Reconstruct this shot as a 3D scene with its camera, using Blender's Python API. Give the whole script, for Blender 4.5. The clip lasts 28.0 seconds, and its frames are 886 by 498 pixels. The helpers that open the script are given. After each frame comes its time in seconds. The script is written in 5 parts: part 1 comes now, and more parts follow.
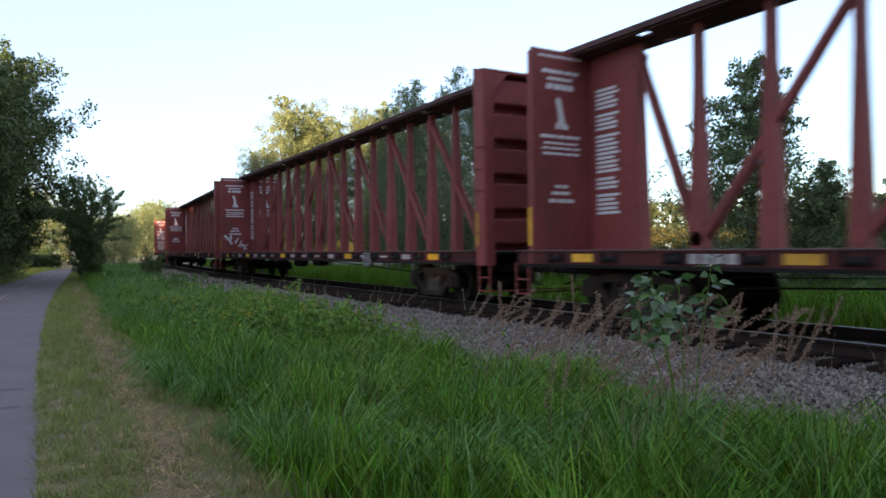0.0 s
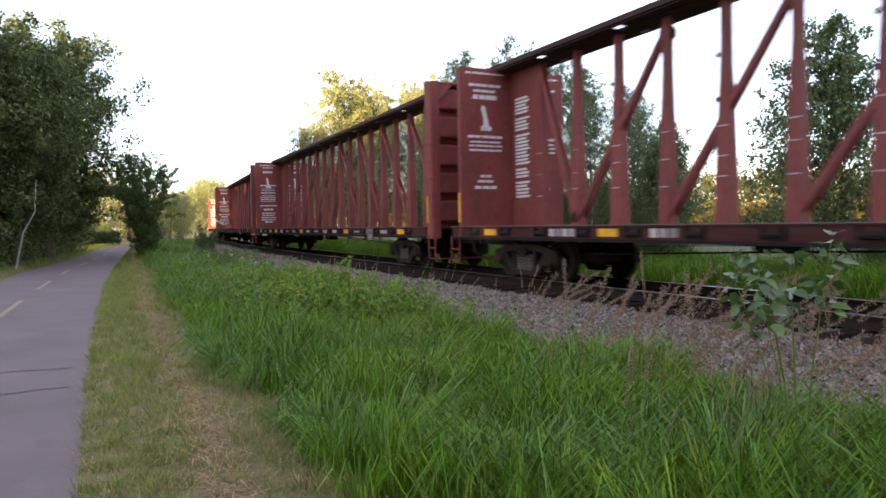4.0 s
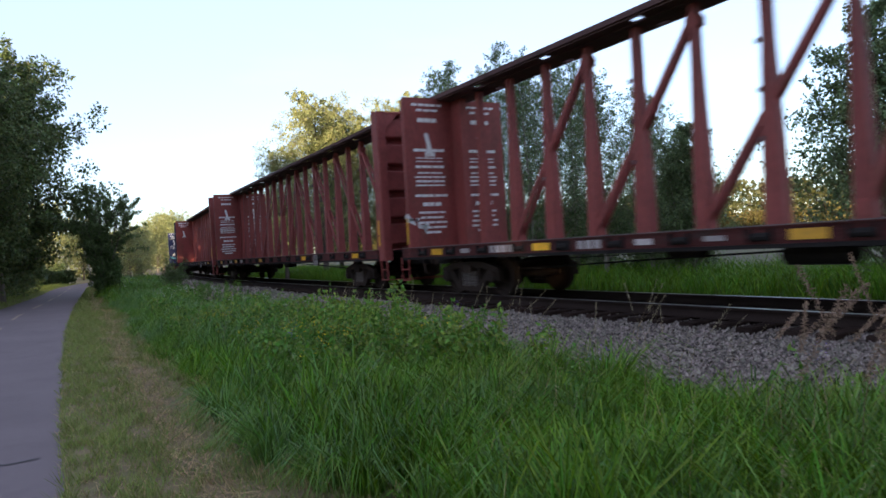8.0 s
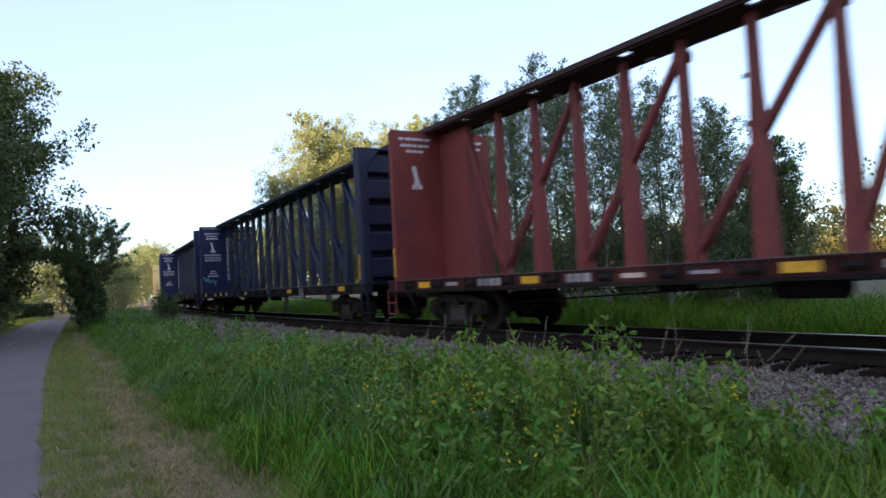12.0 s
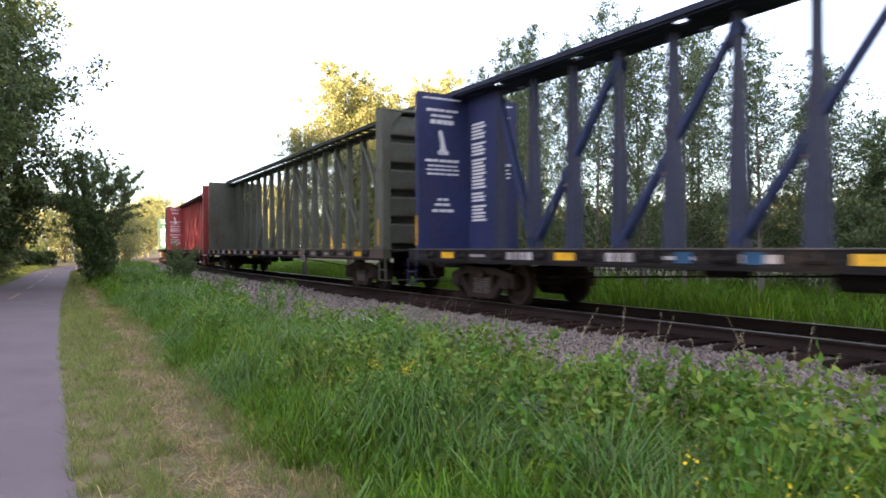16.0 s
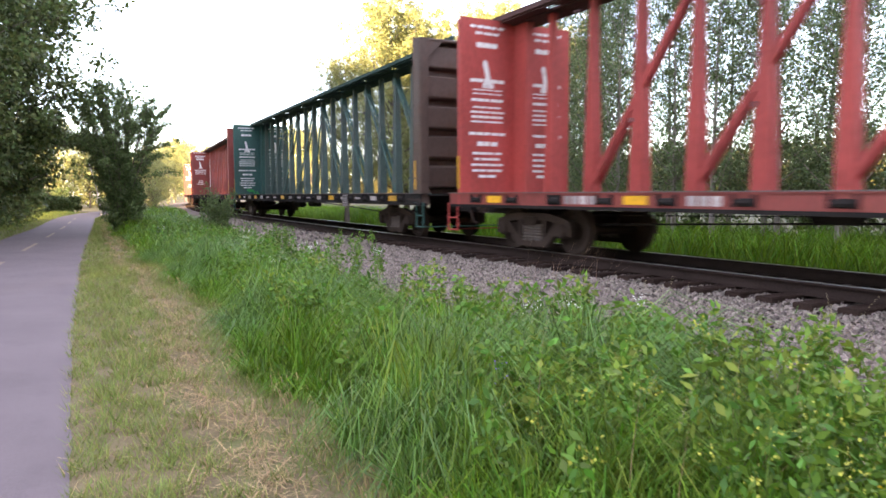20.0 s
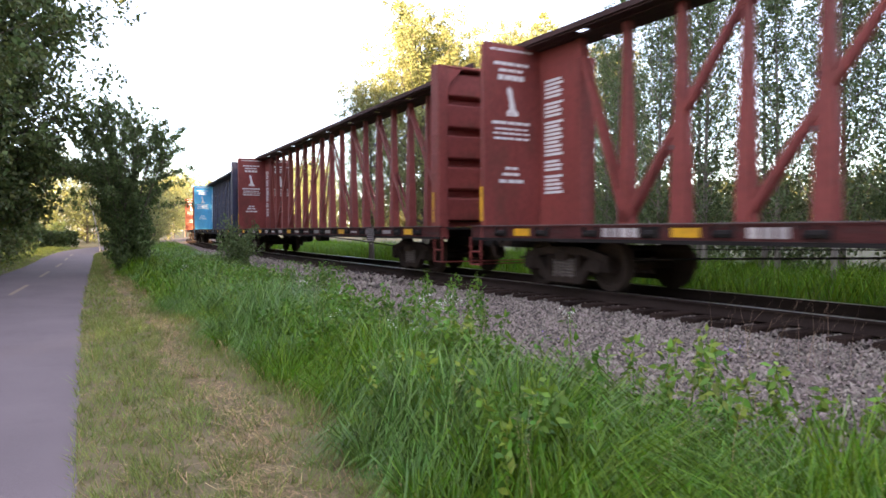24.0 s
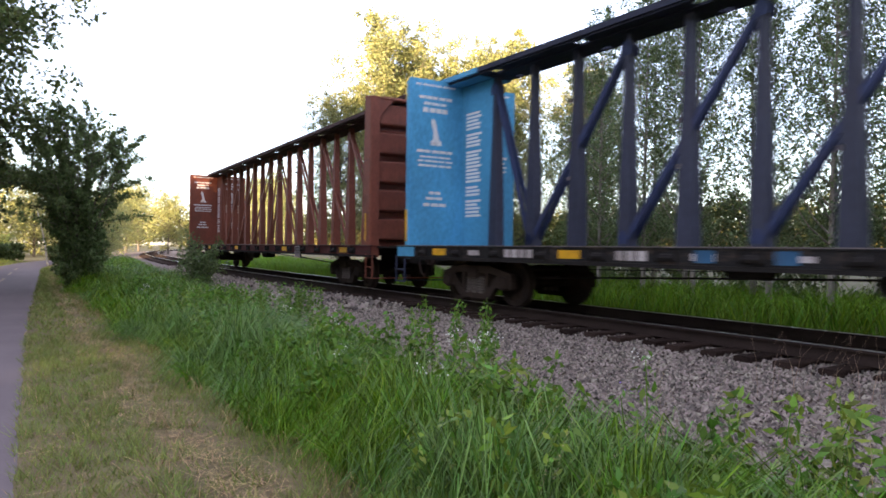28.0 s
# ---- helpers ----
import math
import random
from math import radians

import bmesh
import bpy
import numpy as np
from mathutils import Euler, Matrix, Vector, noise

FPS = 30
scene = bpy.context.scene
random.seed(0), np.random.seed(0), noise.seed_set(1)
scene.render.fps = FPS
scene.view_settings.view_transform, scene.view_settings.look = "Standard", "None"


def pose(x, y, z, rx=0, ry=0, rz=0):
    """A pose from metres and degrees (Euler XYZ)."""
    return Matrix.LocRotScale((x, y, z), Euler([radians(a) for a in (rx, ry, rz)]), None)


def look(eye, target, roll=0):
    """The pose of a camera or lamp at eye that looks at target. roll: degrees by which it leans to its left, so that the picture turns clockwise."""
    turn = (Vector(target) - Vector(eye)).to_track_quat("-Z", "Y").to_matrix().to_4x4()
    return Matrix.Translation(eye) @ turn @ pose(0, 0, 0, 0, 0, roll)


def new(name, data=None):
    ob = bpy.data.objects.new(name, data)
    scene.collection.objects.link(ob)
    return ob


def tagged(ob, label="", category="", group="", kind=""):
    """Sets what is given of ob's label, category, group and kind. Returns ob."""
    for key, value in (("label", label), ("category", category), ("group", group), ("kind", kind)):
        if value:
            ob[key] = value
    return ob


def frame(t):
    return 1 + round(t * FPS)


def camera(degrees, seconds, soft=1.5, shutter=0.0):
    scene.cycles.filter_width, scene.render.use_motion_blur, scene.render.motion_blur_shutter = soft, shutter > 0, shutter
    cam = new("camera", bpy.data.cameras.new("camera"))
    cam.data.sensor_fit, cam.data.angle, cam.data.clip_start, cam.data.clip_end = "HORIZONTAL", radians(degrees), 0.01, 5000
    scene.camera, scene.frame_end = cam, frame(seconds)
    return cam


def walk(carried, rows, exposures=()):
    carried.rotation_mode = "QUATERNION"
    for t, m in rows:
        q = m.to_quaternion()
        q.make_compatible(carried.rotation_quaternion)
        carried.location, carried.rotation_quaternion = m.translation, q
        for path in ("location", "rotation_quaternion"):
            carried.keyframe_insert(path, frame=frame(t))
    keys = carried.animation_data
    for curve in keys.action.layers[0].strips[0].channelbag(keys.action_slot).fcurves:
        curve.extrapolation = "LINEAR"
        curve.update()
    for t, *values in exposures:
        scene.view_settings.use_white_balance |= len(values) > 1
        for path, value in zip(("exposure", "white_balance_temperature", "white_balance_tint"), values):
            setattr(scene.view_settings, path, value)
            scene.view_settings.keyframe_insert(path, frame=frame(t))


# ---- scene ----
cam = camera(64.9, 28.0, soft=1.6, shutter=0.35)
PATH = [
    (0.0, (0.054, 0.006, 1.457), (5.218, 8.569, 1.455), -0.67),
    (0.5, (0.043, 0.015, 1.459), (4.938, 8.734, 1.299), -0.93),
    (1.0, (0.069, 0.089, 1.455), (4.716, 8.940, 1.192), -1.19),
    (1.5, (0.079, 0.157, 1.450), (4.576, 9.083, 1.132), -1.01),
    (2.0, (0.065, 0.127, 1.458), (4.470, 9.097, 1.084), -1.16),
    (2.5, (0.100, 0.190, 1.449), (4.531, 9.146, 1.067), -1.29),
    (4.5, (0.201, 0.568, 1.464), (4.801, 9.441, 1.137), -0.98),
    (5.0, (0.160, 0.793, 1.468), (4.851, 9.620, 1.181), -1.25),
    (5.5, (0.162, 1.108, 1.463), (4.938, 9.890, 1.190), -0.73),
    (6.0, (0.236, 1.435, 1.461), (4.959, 10.249, 1.405), -0.87),
    (6.5, (0.244, 1.760, 1.439), (4.895, 10.612, 1.326), -1.50),
    (7.0, (0.234, 2.109, 1.407), (4.983, 10.909, 1.309), -1.43),
    (7.5, (0.190, 2.464, 1.385), (4.979, 11.243, 1.314), -1.65),
    (8.0, (0.088, 2.825, 1.371), (5.131, 11.461, 1.351), -3.39),
    (8.5, (0.089, 3.187, 1.373), (5.012, 11.892, 1.439), -2.57),
    (9.0, (0.089, 3.543, 1.376), (4.856, 12.331, 1.582), -1.57),
    (9.5, (0.069, 3.923, 1.383), (5.084, 12.566, 1.774), -2.31),
    (10.0, (0.080, 4.333, 1.391), (5.028, 13.006, 1.947), -1.81),
    (10.5, (0.045, 4.740, 1.398), (5.015, 13.399, 1.958), -1.53),
    (11.0, (0.066, 5.132, 1.397), (5.330, 13.627, 1.743), -3.16),
    (11.5, (0.114, 5.602, 1.337), (5.309, 14.135, 1.766), -2.89),
    (13.5, (0.096, 7.107, 1.342), (5.725, 15.355, 1.869), -3.85),
    (14.0, (0.128, 7.458, 1.353), (5.702, 15.751, 1.736), -3.13),
    (14.5, (0.115, 7.723, 1.364), (5.441, 16.183, 1.633), -0.75),
    (15.0, (0.082, 7.954, 1.407), (5.309, 16.478, 1.567), -0.47),
    (15.5, (0.051, 8.259, 1.442), (5.223, 16.818, 1.527), -0.30),
    (16.0, (-0.001, 8.667, 1.455), (5.254, 17.175, 1.427), -0.37),
    (16.5, (0.040, 9.137, 1.417), (5.115, 17.754, 1.407), -0.52),
    (17.0, (0.114, 9.595, 1.434), (4.922, 18.363, 1.408), -0.61),
    (17.5, (0.088, 10.029, 1.421), (5.016, 18.731, 1.426), -0.47),
    (18.0, (0.155, 10.482, 1.414), (4.944, 19.259, 1.236), -0.44),
    (18.5, (0.169, 11.012, 1.381), (5.063, 19.718, 0.882), -0.35),
    (19.0, (0.251, 11.541, 1.336), (5.292, 20.152, 0.672), -0.44),
    (19.5, (0.314, 11.949, 1.351), (5.206, 20.640, 0.618), -0.41),
    (20.0, (0.346, 12.264, 1.392), (5.316, 20.906, 0.603), -0.23),
    (20.5, (0.369, 12.669, 1.442), (5.121, 21.433, 0.671), -0.06),
    (21.0, (0.397, 13.121, 1.426), (5.141, 21.890, 0.650), 0.04),
    (21.5, (0.430, 13.540, 1.403), (5.186, 22.307, 0.678), -0.14),
    (22.0, (0.389, 13.963, 1.427), (5.012, 22.813, 0.873), -0.29),
    (22.5, (0.367, 14.310, 1.437), (5.287, 22.997, 0.862), -0.10),
    (24.5, (0.400, 15.945, 1.314), (5.474, 24.561, 1.158), -0.35),
    (25.0, (0.370, 16.141, 1.335), (5.543, 24.700, 1.266), -0.58),
    (25.5, (0.347, 16.208, 1.347), (5.535, 24.757, 1.341), -0.34),
    (26.0, (0.351, 16.178, 1.378), (5.471, 24.768, 1.410), -0.39),
    (26.5, (0.324, 16.210, 1.366), (5.475, 24.781, 1.461), -0.23),
    (27.0, (0.375, 16.301, 1.394), (5.527, 24.872, 1.444), 0.07),
    (27.5, (0.464, 16.496, 1.425), (5.671, 25.033, 1.362), 0.63),
    (28.0, (0.454, 16.699, 1.353), (5.990, 25.027, 1.345), 0.73),
]
EXPOSURES = [(0.0, 2.23, 6400, 9), (1.0, 2.89, 7400, 16), (4.0, 2.87, 7500, 16), (5.0, 2.72, 7400, 15), (6.0, 2.45, 7200, 15), (7.0, 2.38, 7000, 15), (8.0, 2.18, 6350, 12), (9.2, 2.13, 6350, 9), (10.0, 1.81, 6300, 15), (11.0, 2.01, 6300, 14),
             (13.8, 2.28, 6250, 6), (15.0, 2.88, 6900, 15), (16.5, 3.23, 7400, 18), (17.0, 3.28, 7400, 18), (18.0, 3.1, 7400, 18), (18.8, 3.58, 7500, 18), (22.0, 3.85, 7500, 19), (25.0, 3.12, 7300, 18), (28.0, 2.99, 7300, 18)]
walk(cam, [(t, look(eye, target, roll)) for t, eye, target, roll in PATH], EXPOSURES)

# ---- sky and sun ----
SUN_ELEV = 8.0
SUN_AZ = (-0.80, -0.60)
world = bpy.data.worlds.new("world")
scene.world = world
world.use_nodes = True
wn, wl = world.node_tree.nodes, world.node_tree.links
sky = wn.new("ShaderNodeTexSky")
sky.sky_type = "NISHITA"
sky.sun_disc = False
sky.sun_elevation = radians(SUN_ELEV)
sky.sun_rotation = math.atan2(SUN_AZ[0], SUN_AZ[1])
sky.air_density, sky.dust_density, sky.ozone_density = 0.9, 0.2, 2.5
bg = wn["Background"]
bg.inputs["Strength"].default_value = 0.15
# thin evening clouds, a little paler and less blue than the sky, under an even veil of high haze
spot, stretch_map, cloud, veil = wn.new("ShaderNodeTexCoord"), wn.new("ShaderNodeMapping"), wn.new("ShaderNodeTexNoise"), wn.new("ShaderNodeMapRange")
stretch_map.inputs["Scale"].default_value = (1.6, 1.6, 7.0)
cloud.inputs["Scale"].default_value, cloud.inputs["Detail"].default_value, cloud.inputs["Roughness"].default_value = 1.7, 7, 0.55
veil.inputs["From Min"].default_value, veil.inputs["From Max"].default_value, veil.inputs["To Max"].default_value = 0.52, 0.76, 0.6
tint, thin = wn.new("ShaderNodeMix"), wn.new("ShaderNodeMix")
for node in (tint, thin):
    node.data_type = "RGBA"
tint.blend_type = "MULTIPLY"
tint.inputs["Factor"].default_value = 1.0
tint.inputs["B"].default_value = (1.25, 1.08, 1.02, 1)
wl.new(spot.outputs["Generated"], stretch_map.inputs["Vector"])
wl.new(stretch_map.outputs["Vector"], cloud.inputs["Vector"])
wl.new(cloud.outputs["Fac"], veil.inputs["Value"])
wl.new(sky.outputs["Color"], tint.inputs["A"])
wl.new(sky.outputs["Color"], thin.inputs["A"])
wl.new(tint.outputs["Result"], thin.inputs["B"])
wl.new(veil.outputs["Result"], thin.inputs["Factor"])
haze = wn.new("ShaderNodeMix")
haze.data_type = "RGBA"
haze.inputs["Factor"].default_value = 0.64
haze.inputs["B"].default_value = (1.34, 1.36, 1.66, 1)
wl.new(thin.outputs["Result"], haze.inputs["A"])
wl.new(haze.outputs["Result"], bg.inputs["Color"])
sun_data = bpy.data.lights.new("sun", "SUN")
sun_data.energy, sun_data.angle, sun_data.color = 3.6, radians(0.6), (1.0, 0.80, 0.52)
sun = new("sun", sun_data)
sun.matrix_world = look((SUN_AZ[0] * 60, SUN_AZ[1] * 60, 60 * math.tan(radians(SUN_ELEV))), (0, 0, 0))

# ---- materials ----
MATS = {}


def material(name, base, rough=0.8, metal=0.0, vary=0.25, scale=3.0, fine=60.0, bump=0.2, stain=None, stain_amount=0.0,
             island=0.0, per_object=0.0, stretch=(1, 1, 1), spec=0.4, translucent=0.0, hue=0.0):
    """A procedural surface: base colour with variation at two scales, stains, and fine relief."""
    if name in MATS:
        return MATS[name]
    m = bpy.data.materials.new(name)
    m.use_nodes = True
    n, l = m.node_tree.nodes, m.node_tree.links
    p = n["Principled BSDF"]
    p.inputs["Roughness"].default_value, p.inputs["Metallic"].default_value = rough, metal
    p.inputs["Specular IOR Level"].default_value = spec
    co = n.new("ShaderNodeTexCoord")
    mp = n.new("ShaderNodeMapping")
    mp.inputs["Scale"].default_value = stretch
    l.new(co.outputs["Object"], mp.inputs["Vector"])
    big, small = n.new("ShaderNodeTexNoise"), n.new("ShaderNodeTexNoise")
    big.inputs["Scale"].default_value, big.inputs["Detail"].default_value = scale, 5
    small.inputs["Scale"].default_value, small.inputs["Detail"].default_value = fine, 3
    for t in (big, small):
        l.new(mp.outputs["Vector"], t.inputs["Vector"])
    hsv = n.new("ShaderNodeHueSaturation")
    hsv.inputs["Color"].default_value = (*base, 1)
    add = n.new("ShaderNodeMath")
    add.operation = "ADD"
    l.new(big.outputs["Fac"], add.inputs[0])
    l.new(small.outputs["Fac"], add.inputs[1])
    val = n.new("ShaderNodeMapRange")
    val.inputs["From Min"].default_value, val.inputs["From Max"].default_value = 0.6, 1.4
    val.inputs["To Min"].default_value, val.inputs["To Max"].default_value = 1 - vary, 1 + vary
    l.new(add.outputs[0], val.inputs["Value"])
    value = val.outputs["Result"]
    for amount, node, out in ((island, "ShaderNodeNewGeometry", "Random Per Island"), (per_object, "ShaderNodeObjectInfo", "Random")):
        if amount:
            src = n.new(node)
            r = n.new("ShaderNodeMapRange")
            r.inputs["To Min"].default_value, r.inputs["To Max"].default_value = 1 - amount, 1 + amount
            l.new(src.outputs[out], r.inputs["Value"])
            mul = n.new("ShaderNodeMath")
            mul.operation = "MULTIPLY"
            l.new(value, mul.inputs[0])
            l.new(r.outputs["Result"], mul.inputs[1])
            value = mul.outputs[0]
            if hue:
                h = n.new("ShaderNodeMapRange")
                h.inputs["To Min"].default_value, h.inputs["To Max"].default_value = 0.5 - hue, 0.5 + hue
                w = n.new("ShaderNodeTexWhiteNoise")
                w.noise_dimensions = "1D"
                l.new(src.outputs[out], w.inputs["W"])
                l.new(w.outputs["Value"], h.inputs["Value"])
                l.new(h.outputs["Result"], hsv.inputs["Hue"])
    l.new(value, hsv.inputs["Value"])
    colour = hsv.outputs["Color"]
    if stain:
        st = n.new("ShaderNodeTexNoise")
        st.inputs["Scale"].default_value, st.inputs["Detail"].default_value = scale * 0.8 + 0.7, 8
        st.inputs["Roughness"].default_value = 0.7
        l.new(mp.outputs["Vector"], st.inputs["Vector"])
        ramp = n.new("ShaderNodeMapRange")
        ramp.inputs["From Min"].default_value, ramp.inputs["From Max"].default_value = 0.52, 0.68
        ramp.inputs["To Max"].default_value = stain_amount
        l.new(st.outputs["Fac"], ramp.inputs["Value"])
        mix = n.new("ShaderNodeMix")
        mix.data_type = "RGBA"
        mix.inputs["B"].default_value = (*stain, 1)
        l.new(ramp.outputs["Result"], mix.inputs["Factor"])
        l.new(colour, mix.inputs["A"])
        colour = mix.outputs["Result"]
    l.new(colour, p.inputs["Base Color"])
    if bump:
        b = n.new("ShaderNodeBump")
        b.inputs["Strength"].default_value, b.inputs["Distance"].default_value = bump, 0.02
        l.new(small.outputs["Fac"], b.inputs["Height"])
        l.new(b.outputs["Normal"], p.inputs["Normal"])
    if translucent:
        tr = n.new("ShaderNodeBsdfTranslucent")
        l.new(colour, tr.inputs["Color"])
        mx = n.new("ShaderNodeMixShader")
        mx.inputs["Fac"].default_value = translucent
        l.new(p.outputs["BSDF"], mx.inputs[1])
        l.new(tr.outputs["BSDF"], mx.inputs[2])
        l.new(mx.outputs["Shader"], n["Material Output"].inputs["Surface"])
    MATS[name] = m
    return m


RUST = (0.10, 0.045, 0.028)


def paint(name, base, rust=0.55, vary=0.34):
    return material(name, base, rough=0.62, vary=vary, scale=0.9, fine=22.0, bump=0.12, stain=RUST, stain_amount=rust, per_object=0.10, stretch=(1, 1, 0.45), spec=0.35)


M_MAROON = paint("maroon_paint", (0.222, 0.047, 0.040))
M_BRICK = paint("brick_red_paint", (0.225, 0.047, 0.039))
M_RED = paint("bright_red_paint", (0.34, 0.050, 0.042), rust=0.3)
M_BROWN = paint("brown_paint", (0.19, 0.052, 0.030))
M_RUSTY = paint("rusted_brown_steel", (0.090, 0.058, 0.045), rust=0.8)
M_NAVY = paint("navy_paint", (0.028, 0.032, 0.062), rust=0.25)
M_SLATE = paint("slate_paint", (0.030, 0.033, 0.055), rust=0.35)
M_INDIGO = paint("indigo_paint", (0.023, 0.030, 0.088), rust=0.2)
M_OLIVE = paint("olive_grey_paint", (0.092, 0.094, 0.066), rust=0.75)
M_GREEN = paint("dark_green_paint", (0.030, 0.088, 0.074), rust=0.3)
M_GREY_GREEN = paint("weathered_grey_green_paint", (0.052, 0.082, 0.070), rust=0.6)
M_COBALT = paint("cobalt_blue_paint", (0.022, 0.034, 0.088), rust=0.2)
M_TOUCH_UP = paint("blue_touch_up_paint", (0.016, 0.085, 0.170), rust=0.3)
M_BLUE = paint("sky_blue_paint", (0.050, 0.29, 0.48), rust=0.08)
M_STEEL = material("dirty_steel", (0.036, 0.025, 0.020), rough=0.9, spec=0.1, metal=0.0, vary=0.4, scale=2.0, fine=40, bump=0.25, stain=(0.060, 0.036, 0.026), stain_amount=0.6, per_object=0.25)
M_SPRING = material("worn_spring_steel", (0.115, 0.090, 0.078), rough=0.6, metal=0.2, vary=0.3, scale=6, fine=60, bump=0.1, stain=(0.05, 0.034, 0.028), stain_amount=0.6)
# top-chord colours: the body paints darkened by the shade under the flange
M_CHORD = material("shaded_brown_chord_steel", (0.072, 0.038, 0.035), rough=0.75, spec=0.15, vary=0.4, scale=1.2, fine=30, bump=0.2, stain=(0.034, 0.024, 0.023), stain_amount=0.7, per_object=0.25)
M_CHORD_NAVY = material("shaded_navy_chord_steel", (0.030, 0.033, 0.052), rough=0.75, spec=0.15, vary=0.4, scale=1.2, fine=30, bump=0.2, stain=(0.018, 0.017, 0.018), stain_amount=0.6)
M_CHORD_OLIVE = material("shaded_olive_chord_steel", (0.046, 0.048, 0.038), rough=0.75, spec=0.15, vary=0.4, scale=1.2, fine=30, bump=0.2, stain=(0.022, 0.020, 0.018), stain_amount=0.6)
M_CHORD_GREEN = material("shaded_green_chord_steel", (0.024, 0.056, 0.046), rough=0.75, spec=0.15, vary=0.4, scale=1.2, fine=30, bump=0.2, stain=(0.018, 0.017, 0.018), stain_amount=0.6)
M_SILL = material("grimy_dark_sill", (0.022, 0.020, 0.020), rough=0.85, spec=0.12, vary=0.4, scale=2.5, fine=30, bump=0.2, stain=(0.080, 0.055, 0.042), stain_amount=0.7, per_object=0.2, stretch=(1, 0.5, 2))
M_SILL_RED = material("grimy_maroon_sill", (0.080, 0.023, 0.021), rough=0.85, spec=0.15, vary=0.45, scale=2.5, fine=30, bump=0.2, stain=(0.050, 0.034, 0.030), stain_amount=0.8, per_object=0.2, stretch=(1, 0.5, 2))
# worn bare metal of the deck edge; also the pale of the post glints
M_EDGE = material("worn_edge_and_glint", (0.14, 0.115, 0.11), rough=0.7, metal=0.2, vary=0.4, scale=3, fine=40, bump=0.1, stain=(0.10, 0.06, 0.05), stain_amount=0.9)
# black grime of the underframe; also the painted shade of the winch recesses
M_BLACK = material("black_grime_and_recess", (0.021, 0.018, 0.017), rough=0.9, spec=0.1, vary=0.3, scale=2.0, fine=30, bump=0.2)
M_WHITE = material("white_lettering", (0.74, 0.72, 0.70), rough=0.6, vary=0.12, scale=6, fine=60, bump=0.0, stain=(0.35, 0.22, 0.2), stain_amount=0.5)
M_PLATE = material("faded_white_plate", (0.36, 0.31, 0.30), rough=0.6, vary=0.3, scale=7, fine=60, bump=0.0, stain=(0.12, 0.065, 0.055), stain_amount=0.9, per_object=0.4)
M_YELLOW = material("yellow_reflector", (0.72, 0.36, 0.02), rough=0.45, vary=0.15, scale=5, fine=60, bump=0.0, stain=(0.20, 0.10, 0.03), stain_amount=0.6, per_object=0.3)
M_TEAL = material("teal_spray", (0.12, 0.42, 0.50), rough=0.6, vary=0.2, bump=0.0)
M_LIME = material("green_spray", (0.03, 0.42, 0.10), rough=0.6, vary=0.2, bump=0.0)
M_RAIL = material("rusty_rail", (0.034, 0.022, 0.018), rough=0.9, spec=0.1, vary=0.25, scale=2, fine=40, bump=0.15)
M_RAILTOP = material("polished_rail_head", (0.45, 0.43, 0.42), rough=0.28, metal=1.0, vary=0.1, scale=2, fine=40, bump=0.05)
M_TIE = material("creosoted_tie", (0.036, 0.022, 0.017), rough=0.95, spec=0.1, vary=0.4, scale=4, fine=30, bump=0.5, per_object=0.35, stretch=(1, 6, 6), stain=(0.075, 0.050, 0.038), stain_amount=0.4)
M_BALLAST = material("ballast_bed", (0.150, 0.112, 0.094), rough=0.95, vary=0.5, scale=9, fine=28, bump=1.0, stain=(0.085, 0.060, 0.048), stain_amount=0.5)
M_STONE = material("ballast_stone", (0.200, 0.164, 0.136), rough=0.9, vary=0.25, scale=7, fine=80, bump=0.3, island=0.7, hue=0.035)
M_ASPHALT = material("asphalt", (0.150, 0.119, 0.122), rough=0.92, vary=0.20, scale=0.8, fine=120, bump=0.35, stain=(0.116, 0.093, 0.095), stain_amount=0.6)
M_CRACK = material("tar_crack", (0.03, 0.028, 0.03), rough=0.7, vary=0.2, bump=0.1)
M_LINE = material("worn_yellow_line", (0.27, 0.21, 0.155), rough=0.9, vary=0.3, scale=9, fine=60, bump=0.1, stain=(0.20, 0.15, 0.15), stain_amount=0.95)
M_SOIL = material("soil_and_thatch", (0.085, 0.075, 0.035), rough=0.98, vary=0.45, scale=1.2, fine=25, bump=0.8, stain=(0.055, 0.085, 0.02), stain_amount=0.8)
M_MOWN_GROUND = material("mown_ground", (0.160, 0.120, 0.062), rough=0.98, vary=0.4, scale=1.6, fine=40, bump=0.7, stain=(0.115, 0.140, 0.036), stain_amount=0.85)
M_GRASS = material("tall_grass_blade", (0.108, 0.222, 0.014), rough=0.5, vary=0.45, scale=1.3, fine=7, bump=0.0, island=0.45, hue=0.03, translucent=0.34, spec=0.25)
M_GRASS_YELLOW = material("yellowing_grass_blade", (0.145, 0.238, 0.026), rough=0.55, vary=0.35, scale=1.3, fine=7, bump=0.0, island=0.4, hue=0.035, translucent=0.36, spec=0.3)
M_GRASS_BLUE = material("bluish_grass_blade", (0.112, 0.228, 0.038), rough=0.42, vary=0.4, scale=1.3, fine=7, bump=0.0, island=0.4, hue=0.025, translucent=0.28, spec=0.4)
M_MOWN = material("mown_grass_blade", (0.205, 0.250, 0.066), rough=0.7, vary=0.3, scale=0.9, fine=6, bump=0.0, island=0.4, hue=0.035, translucent=0.3, spec=0.2)
M_STRAW = material("dry_straw", (0.40, 0.280, 0.150), rough=0.85, vary=0.25, scale=1.5, fine=10, bump=0.0, island=0.35, hue=0.02, translucent=0.2, spec=0.15)
